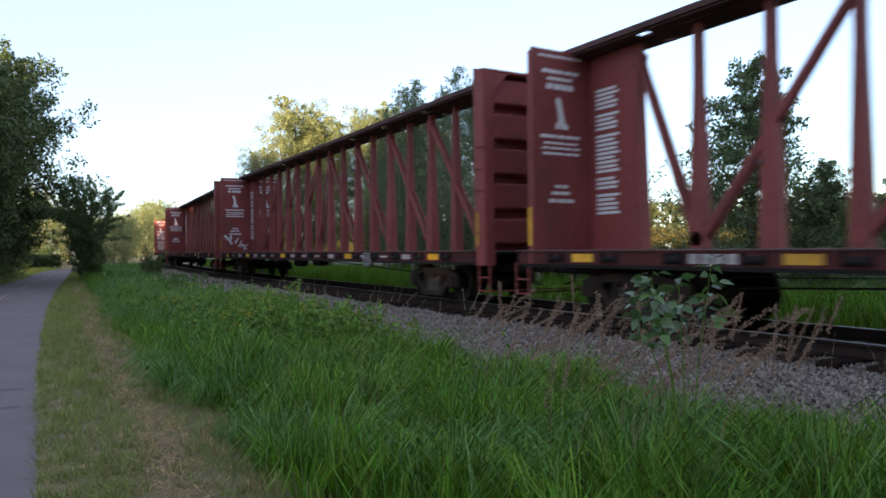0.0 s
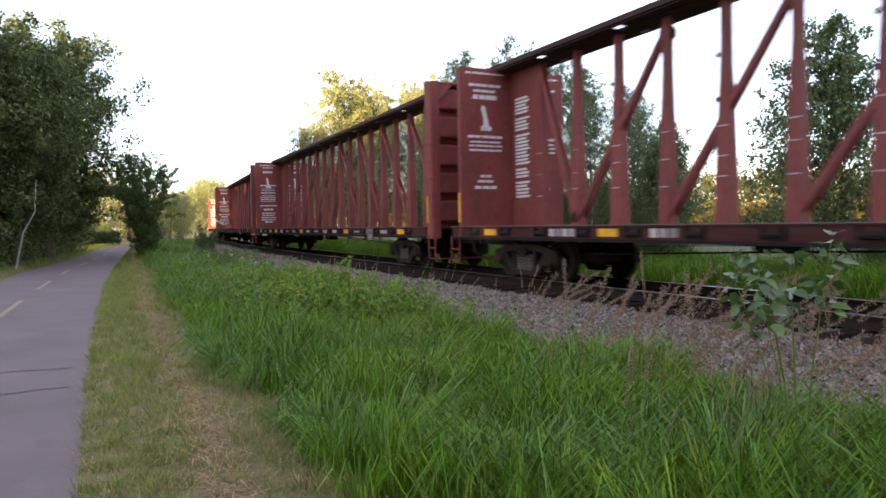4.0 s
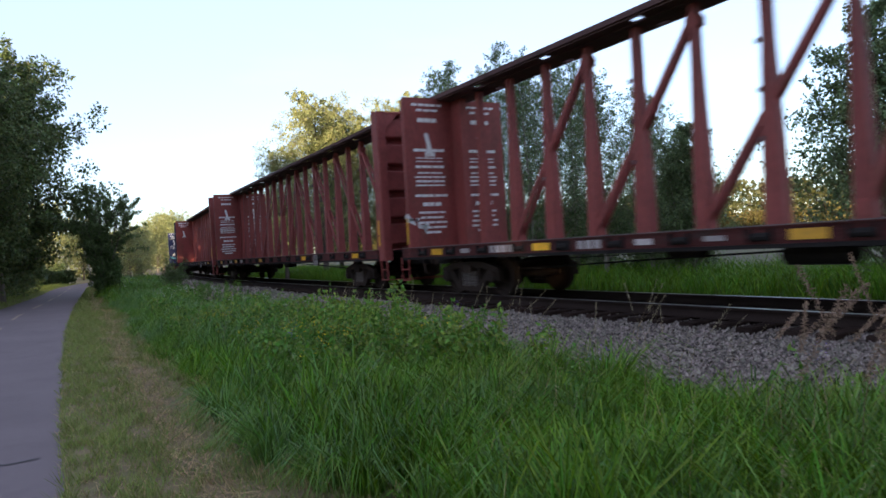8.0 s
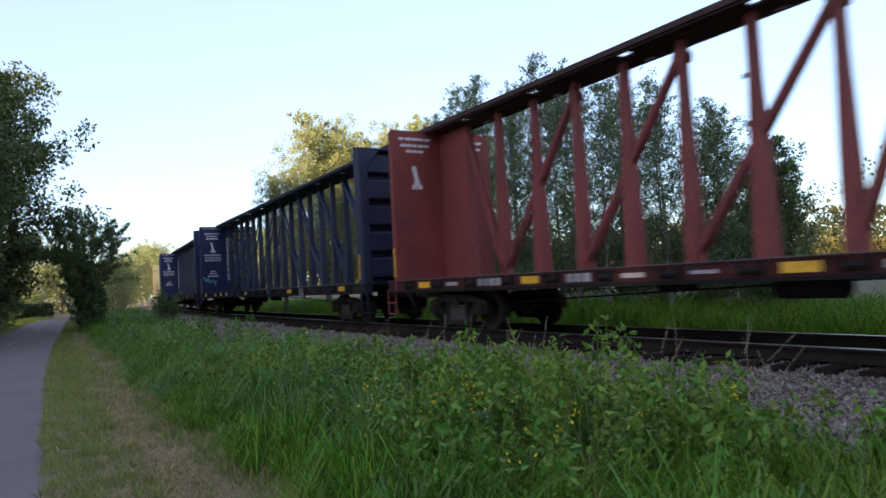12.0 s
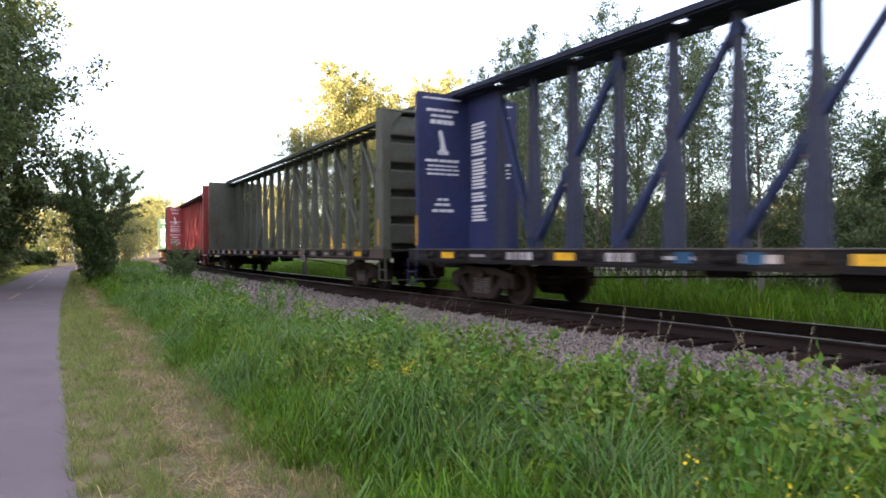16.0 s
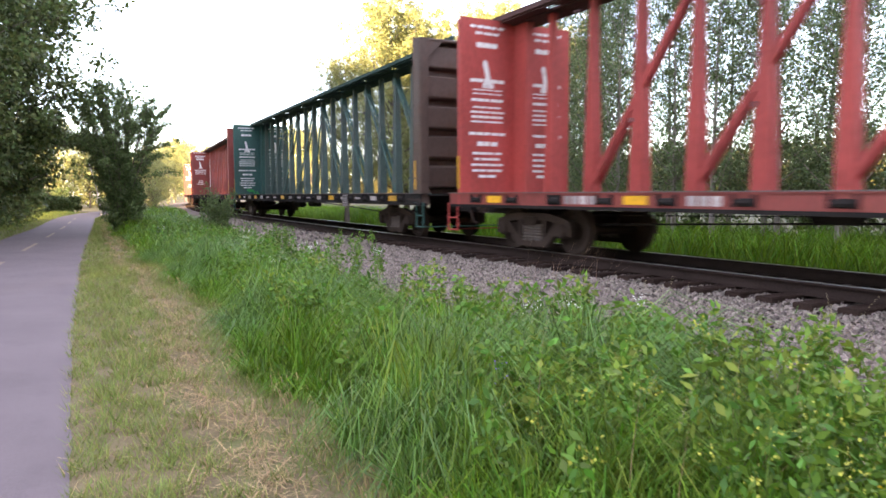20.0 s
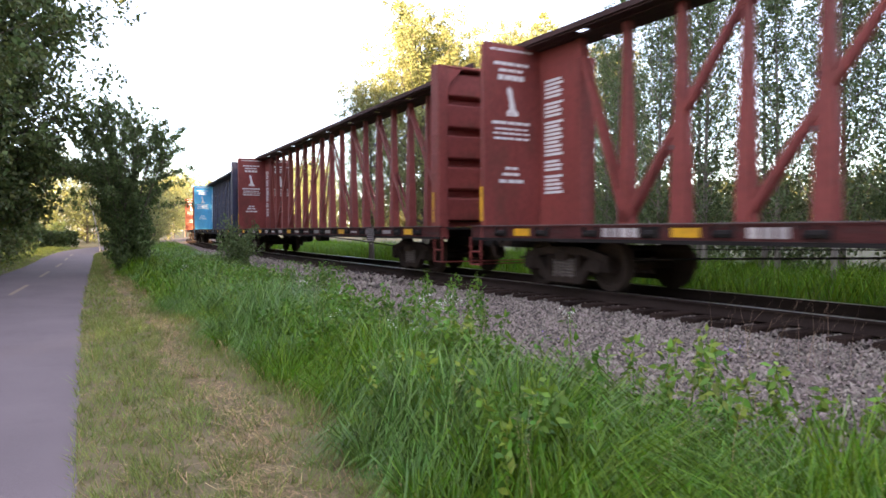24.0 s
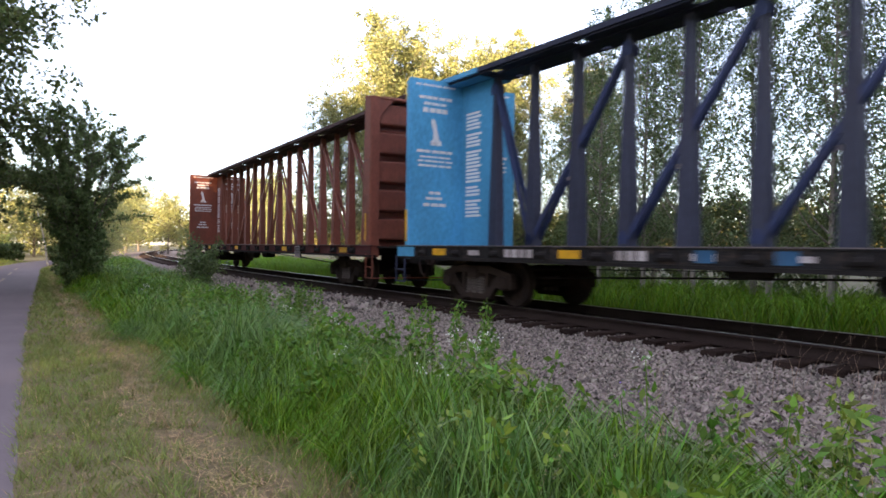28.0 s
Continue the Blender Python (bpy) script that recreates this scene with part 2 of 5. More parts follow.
M_SEED = material("brown_seed_head", (0.30, 0.200, 0.140), rough=0.9, vary=0.2, scale=2, fine=10, bump=0.0, island=0.4, hue=0.015, translucent=0.35, spec=0.1)
M_PALE = material("pale_seed_head", (0.46, 0.38, 0.24), rough=0.9, vary=0.2, scale=2, fine=10, bump=0.0, island=0.3, translucent=0.3, spec=0.1)
M_WEED = material("weed_leaf", (0.098, 0.200, 0.022), rough=0.55, vary=0.25, scale=1.5, fine=10, bump=0.0, island=0.4, hue=0.03, translucent=0.3)
M_WEED_LIGHT = material("light_weed_leaf", (0.155, 0.250, 0.032), rough=0.6, vary=0.3, scale=1.5, fine=10, bump=0.0, island=0.45, hue=0.045, translucent=0.3)
M_GOLD = material("goldenrod_flower", (0.75, 0.52, 0.02), rough=0.8, vary=0.2, bump=0.0, island=0.2)
M_BUD = material("goldenrod_bud", (0.36, 0.36, 0.05), rough=0.8, vary=0.25, bump=0.0, island=0.3)
M_UMBEL = material("white_flower", (0.75, 0.75, 0.66), rough=0.8, vary=0.15, bump=0.0, island=0.15)
M_VIOLET = material("violet_flower", (0.22, 0.13, 0.42), rough=0.8, vary=0.15, bump=0.0, island=0.2)
M_BARK = material("grey_bark", (0.13, 0.105, 0.085), rough=0.95, vary=0.4, scale=3, fine=25, bump=0.8, stretch=(1, 1, 0.3))
M_POPLAR_BARK = material("pale_poplar_bark", (0.23, 0.20, 0.165), rough=0.9, vary=0.35, scale=3, fine=25, bump=0.5, stretch=(1, 1, 0.4), stain=(0.07, 0.06, 0.05), stain_amount=0.7)
M_BIRCH = material("white_birch_bark", (0.42, 0.39, 0.35), rough=0.8, vary=0.2, scale=3, fine=25, bump=0.3, stretch=(1, 1, 3), stain=(0.06, 0.05, 0.045), stain_amount=0.9)
M_LEAF_POPLAR = material("poplar_leaf", (0.130, 0.180, 0.070), rough=0.5, vary=0.2, scale=0.6, fine=6, bump=0.0, island=0.45, hue=0.03, translucent=0.3, spec=0.4)
# yellow-green leaf with some of the low sun's gold put into its colour
M_LEAF_YELLOW = material("sunlit_yellow_green_leaf", (0.285, 0.295, 0.115), rough=0.6, vary=0.25, scale=0.4, fine=6, bump=0.0, island=0.35, hue=0.03, translucent=0.40)
M_LEAF_DARK = material("dark_green_leaf", (0.094, 0.128, 0.038), rough=0.55, vary=0.35, scale=0.35, fine=6, bump=0.0, island=0.5, hue=0.04, translucent=0.25)
M_LEAF_HEDGE = material("hedge_leaf", (0.105, 0.085, 0.022), rough=0.7, vary=0.35, scale=0.12, fine=2, bump=0.0, island=0.4, hue=0.02, translucent=0.2)
M_LEAF_OLIVE = material("olive_wood_leaf", (0.060, 0.064, 0.022), rough=0.6, vary=0.3, scale=0.05, fine=2, bump=0.0, island=0.35, hue=0.02, translucent=0.2)
M_LEAF_BUSH = material("bush_leaf", (0.100, 0.150, 0.048), rough=0.55, vary=0.25, scale=0.6, fine=6, bump=0.0, island=0.45, hue=0.025, translucent=0.25)
M_LEAF_SAPLING = material("broad_sapling_leaf", (0.080, 0.150, 0.040), rough=0.32, vary=0.2, scale=3, fine=12, bump=0.0, island=0.5, hue=0.03, translucent=0.25, spec=0.9)

# ---- building helpers ----
RAIL = 0.30


class Shape:
    """Collects vertices and faces of one mesh."""

    def __init__(self):
        self.v, self.f = [], []

    def add(self, verts, faces):
        k = len(self.v)
        self.v += [tuple(p) for p in verts]
        self.f += [tuple(k + i for i in q) for q in faces]
        return self

    def prism(self, outline, a, b, axis=0):
        """An outline (u, w) extruded from a to b along an axis; u, w are the other two axes in order."""
        n = len(outline)

        def at(u, w, d):
            return {0: (d, u, w), 1: (u, d, w), 2: (u, w, d)}[axis]
        verts = [at(u, w, a) for u, w in outline] + [at(u, w, b) for u, w in outline]
        faces = [(i, (i + 1) % n, n + (i + 1) % n, n + i) for i in range(n)]
        return self.add(verts, faces + [tuple(range(n))[::-1], tuple(range(n, 2 * n))])

    def box(self, x0, x1, y0, y1, z0, z1, c=0.0):
        if not c:
            return self.prism([(x0, y0), (x1, y0), (x1, y1), (x0, y1)], z0, z1, 2)
        size = (x1 - x0, y1 - y0, z1 - z0)
        axis = size.index(max(size))
        lo, hi = (x0, y0, z0), (x1, y1, z1)
        u, w = [k for k in range(3) if k != axis]
        c = min(c, size[u] * 0.4, size[w] * 0.4)
        o = [(lo[u] + c, lo[w]), (hi[u] - c, lo[w]), (hi[u], lo[w] + c), (hi[u], hi[w] - c),
             (hi[u] - c, hi[w]), (lo[u] + c, hi[w]), (lo[u], hi[w] - c), (lo[u], lo[w] + c)]
        return self.prism(o, lo[axis], hi[axis], axis)

    def lathe(self, profile, n=20, axis=0, centre=(0, 0, 0)):
        """Rings of (distance along the axis, radius)."""
        k = len(self.v)
        u, w = [i for i in range(3) if i != axis]
        for d, r in profile:
            for i in range(n):
                a = 2 * math.pi * i / n
                p = list(centre)
                p[axis] += d
                p[u] += r * math.cos(a)
                p[w] += r * math.sin(a)
                self.v.append(tuple(p))
        for j in range(len(profile) - 1):
            for i in range(n):
                q = k + j * n
                self.f.append((q + i, q + (i + 1) % n, q + n + (i + 1) % n, q + n + i))
        self.f.append(tuple(k + i for i in range(n))[::-1])
        self.f.append(tuple(k + (len(profile) - 1) * n + i for i in range(n)))
        return self

    def tube(self, points, radii, n=6):
        """A tapered tube through points."""
        k = len(self.v)
        pts = [Vector(p) for p in points]
        for j, (p, r) in enumerate(zip(pts, radii)):
            d = (pts[min(j + 1, len(pts) - 1)] - pts[max(j - 1, 0)]).normalized()
            side = d.cross(Vector((0.3, 0.9, 0.1))).normalized() if abs(d.y) < 0.95 else d.cross(Vector((1, 0, 0))).normalized()
            up = d.cross(side)
            for i in range(n):
                a = 2 * math.pi * i / n
                self.v.append(tuple(p + side * (r * math.cos(a)) + up * (r * math.sin(a))))
        for j in range(len(pts) - 1):
            for i in range(n):
                q = k + j * n
                self.f.append((q + i, q + (i + 1) % n, q + n + (i + 1) % n, q + n + i))
        self.f.append(tuple(k + (len(pts) - 1) * n + i for i in range(n)))
        return self

    def mesh(self, name, mat, smooth=False):
        me = bpy.data.meshes.new(name)
        me.from_pydata(self.v, [], self.f)
        me.materials.append(mat)
        bm = bmesh.new()
        bm.from_mesh(me)
        bmesh.ops.recalc_face_normals(bm, faces=bm.faces)
        bm.to_mesh(me)
        bm.free()
        if smooth:
            me.polygons.foreach_set("use_smooth", [True] * len(me.polygons))
        return me


def np_mesh(name, verts, faces, mat, smooth=False):
    """A mesh from arrays; faces all have the same number of corners."""
    me = bpy.data.meshes.new(name)
    verts, faces = np.asarray(verts, np.float32).reshape(-1, 3), np.asarray(faces, np.int32)
    me.vertices.add(len(verts))
    me.vertices.foreach_set("co", verts.ravel())
    me.loops.add(faces.size)
    me.loops.foreach_set("vertex_index", faces.ravel())
    me.polygons.add(len(faces))
    me.polygons.foreach_set("loop_start", np.arange(len(faces), dtype=np.int32) * faces.shape[1])
    me.update(calc_edges=True)
    if smooth:
        me.polygons.foreach_set("use_smooth", np.ones(len(faces), bool))
    me.materials.append(mat)
    return me


CACHE = {}


def cached(key, mat, build, smooth=False):
    """One mesh for each shape and material, shared by all that look alike."""
    k = (key, mat.name)
    if k not in CACHE:
        s = Shape()
        build(s)
        CACHE[k] = s.mesh(key, mat, smooth)
    return CACHE[k]


def part(name, mesh, parent, m=None, label=""):
    ob = new(name, mesh)
    ob.parent = parent
    if m is not None:
        ob.matrix_basis = m
    return tagged(ob, label)


def thing(name, label, category, m=None, group="", kind=""):
    ob = new(name)
    ob.empty_display_size = 0.2
    if m is not None:
        ob.matrix_basis = m
    return tagged(ob, label, category, group, kind)


# ---- the line of the railway and of the path ----
TRACK_X, CURVE_FROM, CURVE = 9.20, 10.4, 0.001857


def on_track(s, lateral=0.0):
    """Place and heading (turn about z) at the distance s along the line."""
    a = CURVE * max(s - CURVE_FROM, 0.0)
    x = TRACK_X + (1 - math.cos(a)) / CURVE
    y = min(s, CURVE_FROM) + math.sin(a) / CURVE
    return x + lateral * math.cos(a), y - lateral * math.sin(a), -a


def track_x(y):
    u = np.maximum(np.asarray(y, float) - CURVE_FROM, 0)
    return TRACK_X + 0.5 * CURVE * u * u


def path_edge(y):
    """The right-hand edge of the paved path."""
    return np.interp(y, [-40, 0, 5, 10, 14, 20, 28, 33, 39, 44, 49, 55, 61, 66, 72, 80, 100], [0, 0.03, 0.09, 0.18, 0.31, 0.54, 0.98, 1.30, 1.74, 2.10, 2.46, 2.86, 3.35, 3.95, 5.0, 7.2, 15])


PATH_WIDTH = 2.9


def path_width(y):
    """The paved width, narrowed by the grass further on."""
    return np.interp(y, [0, 28, 34, 46, 60], [PATH_WIDTH, PATH_WIDTH, 2.55, 2.2, 2.2])


def verge_edge(y):
    """Where the mown strip ends and the tall grass begins."""
    y = np.asarray(y, float)
    return np.interp(y, [0, 7, 10, 13, 15, 17, 20, 23, 31, 43, 60, 72, 80], [1.36, 1.32, 1.44, 1.58, 1.58, 1.70, 2.02, 2.22, 2.25, 2.75, 4.0, 5.8, 8.0]) + 0.09 * np.sin(y * 1.3) + 0.06 * np.sin(y * 3.1 + 1)


def sweep(name, profile, ss, mat, parent, closed=True, smooth=False, label=""):
    """A profile of (lateral, height) carried along the line."""
    n = len(profile)
    verts, faces = [], []
    for s in ss:
        for lat, z in profile:
            x, y, _ = on_track(s, lat)
            verts.append((x, y, z))
    for j in range(len(ss) - 1):
        for i in range(n if closed else n - 1):
            a, b = j * n + i, j * n + (i + 1) % n
            faces.append((a, b, b + n, a + n))
    return part(name, np_mesh(name, verts, faces, mat, smooth), parent, label=label)


# ---- ground ----
def graded(lo, hi, fine_lo, fine_hi, step, growth=1.18):
    out = list(np.arange(fine_lo, fine_hi + 1e-6, step))
    d = step
    while out[-1] < hi:
        d *= growth
        out.append(min(out[-1] + d, hi))
    d = step
    while out[0] > lo:
        d *= growth
        out.insert(0, max(out[0] - d, lo))
    return np.array(out)


gx, gy = graded(-2500, 2500, -8, 24, 0.5), graded(-2500, 2500, -4, 66, 0.5)
GX, GY = np.meshgrid(gx, gy)
GZ = np.zeros_like(GX) - 0.03
inside = (np.abs(GX) < 60) & (np.abs(GY) < 140)
bumps = np.array([noise.noise((x * 0.6, y * 0.6, 3.0)) for x, y in zip(GX[inside], GY[inside])]) * 0.05
GZ[inside] += bumps * np.clip((GX[inside] - path_edge(GY[inside])) / 0.8, 0, 1)
GZ -= 0.12 * np.clip((GX - verge_edge(GY)) / 1.6, 0, 1)
GZ -= 0.10 * np.clip((GX - track_x(GY) + 5.6) / 0.6, 0, 1)
nx, ny = len(gx), len(gy)
idx = np.arange(nx * ny).reshape(ny, nx)
quads = np.stack([idx[:-1, :-1], idx[:-1, 1:], idx[1:, 1:], idx[1:, :-1]], -1).reshape(-1, 4)
ground = tagged(new("ground", np_mesh("ground", np.stack([GX, GY, GZ], -1), quads, M_SOIL, True)), "uneven grassy ground beside the railway", "ground", kind="structure")


def strip(name, left, right, ys, z, mat, label, cat, steps=3, crown=0.0):
    verts, faces = [], []
    for y in ys:
        a, b = float(left(y)), float(right(y))
        for i in range(steps + 1):
            k = i / steps
            verts.append((a + (b - a) * k, y, z + crown * 4 * k * (1 - k)))
    n = steps + 1
    for j in range(len(ys) - 1):
        for i in range(steps):
            faces.append((j * n + i, j * n + i + 1, (j + 1) * n + i + 1, (j + 1) * n + i))
    return tagged(new(name, np_mesh(name, verts, faces, mat, True)), label, cat, kind="structure")


path_ys = np.r_[np.arange(-40, 0, 2.0), np.arange(0, 80, 0.25), np.arange(80, 100, 1.0)]
wobble = {float(y): 0.03 * noise.noise((0, y * 2.2, 0)) + 0.02 * noise.noise((9, y * 7.0, 0)) for y in path_ys}
path = strip("path", lambda y: path_edge(y) - path_width(y) + wobble[float(y)], lambda y: path_edge(y) + wobble[float(y)] + 0.02,
             path_ys, 0.012, M_ASPHALT, "grey asphalt footpath with tar-sealed cracks", "path", 6, 0.03)
mown = strip("mown_verge", lambda y: path_edge(y) - 0.05, lambda y: verge_edge(y) + 0.25, path_ys, 0.002, M_MOWN_GROUND,
             "mown grass strip with dry brown clippings", "verge", 6, 0.05)
strip("mown_verge_far_side", lambda y: path_edge(y) - path_width(y) - 1.6, lambda y: path_edge(y) - path_width(y) + 0.05, path_ys, 0.002,
                   M_MOWN_GROUND, "narrow grass strip under the trees", "verge", 4, 0.04)

# worn centre line and tar cracks of the path
for y0 in np.arange(14, 62, 6.0):
    s = Shape()
    c = [(float(path_edge(y) - path_width(y) / 2), y) for y in np.arange(y0, y0 + 3.01, 0.5)]
    for (xa, ya), (xb, yb) in zip(c[:-1], c[1:]):
        s.add([(xa - 0.05, ya, 0.048), (xa + 0.05, ya, 0.048), (xb + 0.05, yb, 0.048), (xb - 0.05, yb, 0.048)], [(0, 1, 2, 3)])
    part("centre_line", s.mesh("centre_line", M_LINE), path, label="worn pale yellow dashed line")
for yc, span in ((8.70, 2.2), (7.65, 1.5), (37.5, 2.4)):
    s = Shape()
    x1 = float(path_edge(yc)) - 0.12
    rail_pts = [(x1 - span * k / 12, yc + 0.10 * noise.noise((k * 0.6, yc, 2)) - 0.02 * k) for k in range(13)]
    for (xa, ya), (xb, yb) in zip(rail_pts[:-1], rail_pts[1:]):
        za, zb = [0.018 + 0.12 * (1 - k) * k for k in ((float(path_edge(yc)) - xa) / PATH_WIDTH, (float(path_edge(yc)) - xb) / PATH_WIDTH)]
        s.add([(xa, ya, za), (xb, yb, zb), (xb, yb + 0.025, zb), (xa, ya + 0.025, za)], [(0, 1, 2, 3)])
    part("crack", s.mesh("crack", M_CRACK), path, label="black tar-filled crack")

# ---- railway track ----
railway = thing("railway_track", "single railway track with rusty rails on grey ballast", "railway", kind="structure")
S_NEAR = np.r_[np.arange(-420, -10, 10.0), np.arange(-10, 120, 1.0), np.arange(120, 520, 5.0)]
bed = [(-6.4, -0.24), (-5.4, -0.125), (-4.6, -0.115), (-4.0, -0.10), (-3.2, -0.06), (-2.4, 0.0), (-1.75, 0.04), (-1.40, 0.055), (-1.2, 0.075), (0, 0.10), (1.1, 0.095), (1.75, 0.07), (3.2, -0.08), (4.2, -0.24)]
sweep("ballast", bed, S_NEAR, M_BALLAST, railway, closed=False, smooth=True, label="grey crushed stone ballast bed")
for side in (-1, 1):
    c = side * 0.752
    prof = [(-0.075, -0.172), (0.075, -0.172), (0.075, -0.160), (0.012, -0.140), (0.010, -0.050), (0.036, -0.040), (0.036, -0.006),
            (-0.036, -0.006), (-0.036, -0.040), (-0.010, -0.050), (-0.012, -0.140), (-0.075, -0.160)]
    rail = sweep("rail", [(c + a, RAIL + b) for a, b in prof], S_NEAR, M_RAIL, railway, label="rusty steel rail")
    head = [(c - 0.033, RAIL - 0.006), (c + 0.033, RAIL - 0.006), (c + 0.028, RAIL), (c - 0.028, RAIL)]
    sweep("rail_head", head, S_NEAR, M_RAILTOP, rail, label="polished running surface")


# ---- the train ----
BULK = 11.15          # from the car's middle to the inner face of a bulkhead
BAY = 2 * BULK / 18
DECK, TOP, HALF = 1.10, 4.72, 1.42
STEP = 1.22


def post_y(k, first, last=None):
    """The k-th of the seventeen posts counted from the far bulkhead; the first and the last stand at those distances from their bulkheads."""
    return BULK - first - k * (2 * BULK - first - (first if last is None else last)) / 16


def sill_shape(s):
    s.prism([(-HALF, DECK - 0.22), (-HALF + 0.025, DECK - 0.22), (-HALF + 0.025, DECK - 0.02), (-HALF + 0.22, DECK - 0.02), (-HALF + 0.22, DECK), (-HALF - 0.02, DECK),
             (-HALF - 0.02, DECK - 0.02), (-HALF, DECK - 0.02)], -11.6, 11.6, 1)


def sill_lip_shape(s):
    s.box(-HALF - 0.012, -HALF + 0.16, -11.6, 11.6, DECK - 0.275, DECK - 0.222)


def deck_edge_shape(s):
    s.box(-HALF - 0.028, -HALF + 0.05, -11.62, 11.62, DECK + 0.002, DECK + 0.016)


# a thin dark patch on the sill that stands for a shaded recess
def pocket_shape(s):
    s.box(-HALF - 0.012, -HALF, -0.18, 0.18, DECK - 0.20, DECK - 0.035)


def mark_shape(s):
    """One character of the reporting marks as a plain bar on the sill."""
    s.box(-HALF - 0.006, -HALF, -0.075, 0.075, DECK - 0.185, DECK - 0.05)


def deck_shape(s):
    s.box(-HALF + 0.2, HALF - 0.2, -11.7, 11.7, DECK - 0.06, DECK - 0.012)
    for k in range(19):
        y = -BULK + k * BAY
        s.prism([(-HALF + 0.05, DECK - 0.07), (HALF - 0.05, DECK - 0.07), (HALF - 0.05, DECK - 0.15), (0.3, DECK - 0.26), (-0.3, DECK - 0.26), (-HALF + 0.05, DECK - 0.15)], y - 0.04, y + 0.04, 1)


def centre_sill_shape(s):
    s.box(-0.27, 0.27, -9.7, 9.7, 0.84, DECK - 0.065, 0.02)
    for sy in (-1, 1):
        s.box(-0.25, 0.25, min(sy * 9.7, sy * 11.9), max(sy * 9.7, sy * 11.9), 0.66, DECK - 0.065, 0.02)


def chord_shape(double):
    """The top chord: a wide perforated plate with a raised lip along each edge."""
    def build(s):
        w, z1 = 0.49, CHORD
        plate = z1 - 0.135
        pitch, gap = (STEP / 2, 0.34) if double else (STEP * 2, 0.20)
        n = int(2 * BULK / pitch)
        edges = [-BULK] + [v for k in range(n) for v in (-BULK + (k + 0.5) * pitch - gap / 2, -BULK + (k + 0.5) * pitch + gap / 2)] + [BULK]
        for sx in (-1, 1):
            def strip_box(xa, xb, ya, yb, za, zb):
                s.box(min(sx * xa, sx * xb), max(sx * xa, sx * xb), ya, yb, za, zb)
            strip_box(w - 0.05, w, -BULK - 0.3, BULK + 0.3, z1 - 0.10, z1)
            strip_box(w - 0.11, w - 0.05, -BULK, BULK, plate, plate + 0.05)
            strip_box(0.09, 0.20, -BULK, BULK, plate - 0.02, plate + 0.02)
            for ya, yb in zip(edges[::2], edges[1::2]):
                strip_box(0.20, w - 0.11, ya, yb, plate + 0.003, plate + 0.017)
        s.box(-0.09, 0.09, -BULK, BULK, plate - 0.016, plate + 0.016)
    return build


CHORD = 4.81


def beam_x(z):
    """Half the thickness of the upright beam at a height."""
    return 0.115 - 0.045 * (z - DECK) / (TOP - DECK)


def post_shape(wide):
    def build(s):
        b, m, t = (0.150, 0.130, 0.066) if wide else (0.125, 0.108, 0.060)
        o = [(-b, DECK - 0.012), (b, DECK - 0.012), (m, DECK + 1.15), (t, TOP - 1.0), (t, CHORD - 0.145), (-t, CHORD - 0.145), (-t, TOP - 1.0), (-m, DECK + 1.15)]
        n = len(o)
        near, far = [(-beam_x(z), y, z) for y, z in o], [(beam_x(z), y, z) for y, z in o]
        s.add(near + far, [tuple(range(n)), tuple(range(n, 2 * n))[::-1]] + [(i, n + i, n + (i + 1) % n, (i + 1) % n) for i in range(n)])
    return build


def strap_mark_shape(s):
    s.box(-0.139, -0.13, -0.10, 0.10, -0.011, 0.011)


def chord_end_shape(s):
    for sx in (-1, 1):
        s.box(min(sx * 0.435, sx * 0.494), max(sx * 0.435, sx * 0.494), BULK - 1.15, BULK + 0.305, CHORD - 0.104, CHORD + 0.004)
        s.box(min(sx * 0.10, sx * 0.43), max(sx * 0.10, sx * 0.43), BULK - 1.15, BULK, CHORD - 0.165, CHORD - 0.158)


def sill_end_shape(s):
    s.box(-HALF - 0.009, -HALF - 0.001, 10.9, 11.6, DECK - 0.22, DECK - 0.022)


# a pale tab in place of a glint of light on a post's edge
def edge_glint_shape(s):
    s.box(-0.135, -0.07, 0.0, 0.05, -0.035, 0.035, 0.01)


def diagonal_shape(y0, z0, y1, z1, w=0.055):
    def build(s):
        d = Vector((0, y1 - y0, z1 - z0)).normalized()
        nrm = Vector((0, -d.z, d.y)) * w
        for sx in (-1, 1):
            pts = []
            for (y, z) in ((y0, z0), (y1, z1)):
                x = sx * (beam_x(z) - 0.012)
                pts.append((Vector((x, y, z)), sx))
            verts = []
            for p, sg in pts:
                for off in (nrm, -nrm):
                    verts += [tuple(p + off), tuple(p + off - Vector((sg * 0.035, 0, 0)))]
            s.add(verts, [(0, 2, 6, 4), (1, 5, 7, 3), (0, 4, 5, 1), (2, 3, 7, 6), (0, 1, 3, 2), (4, 6, 7, 5)])
        # gusset plates at the ends
        for y, z, g in ((y0, z0 + 0.10, 0.10), (y1, z1 - 0.08, 0.12)):
            x = beam_x(z) - 0.004
            for sx in (-1, 1):
                s.prism([(y - g, z - g * 0.9), (y + g, z - g * 0.9), (y + g * 1.1, z + g * 0.2), (y + g * 0.4, z + g * 1.2), (y - g * 0.4, z + g * 1.2), (y - g * 1.1, z + g * 0.2)],
                        sx * x, sx * (x + 0.014), 0)
    return build


def web_shape(first):
    return lambda s: s.box(-0.05, 0.05, BULK - first + 0.05, BULK, DECK, TOP - 0.066)


def bulkhead_shape(s):
    """The far bulkhead's sheet: smooth inwards (towards -y)."""
    s.box(-HALF, HALF, BULK, BULK + 0.05, DECK, TOP)


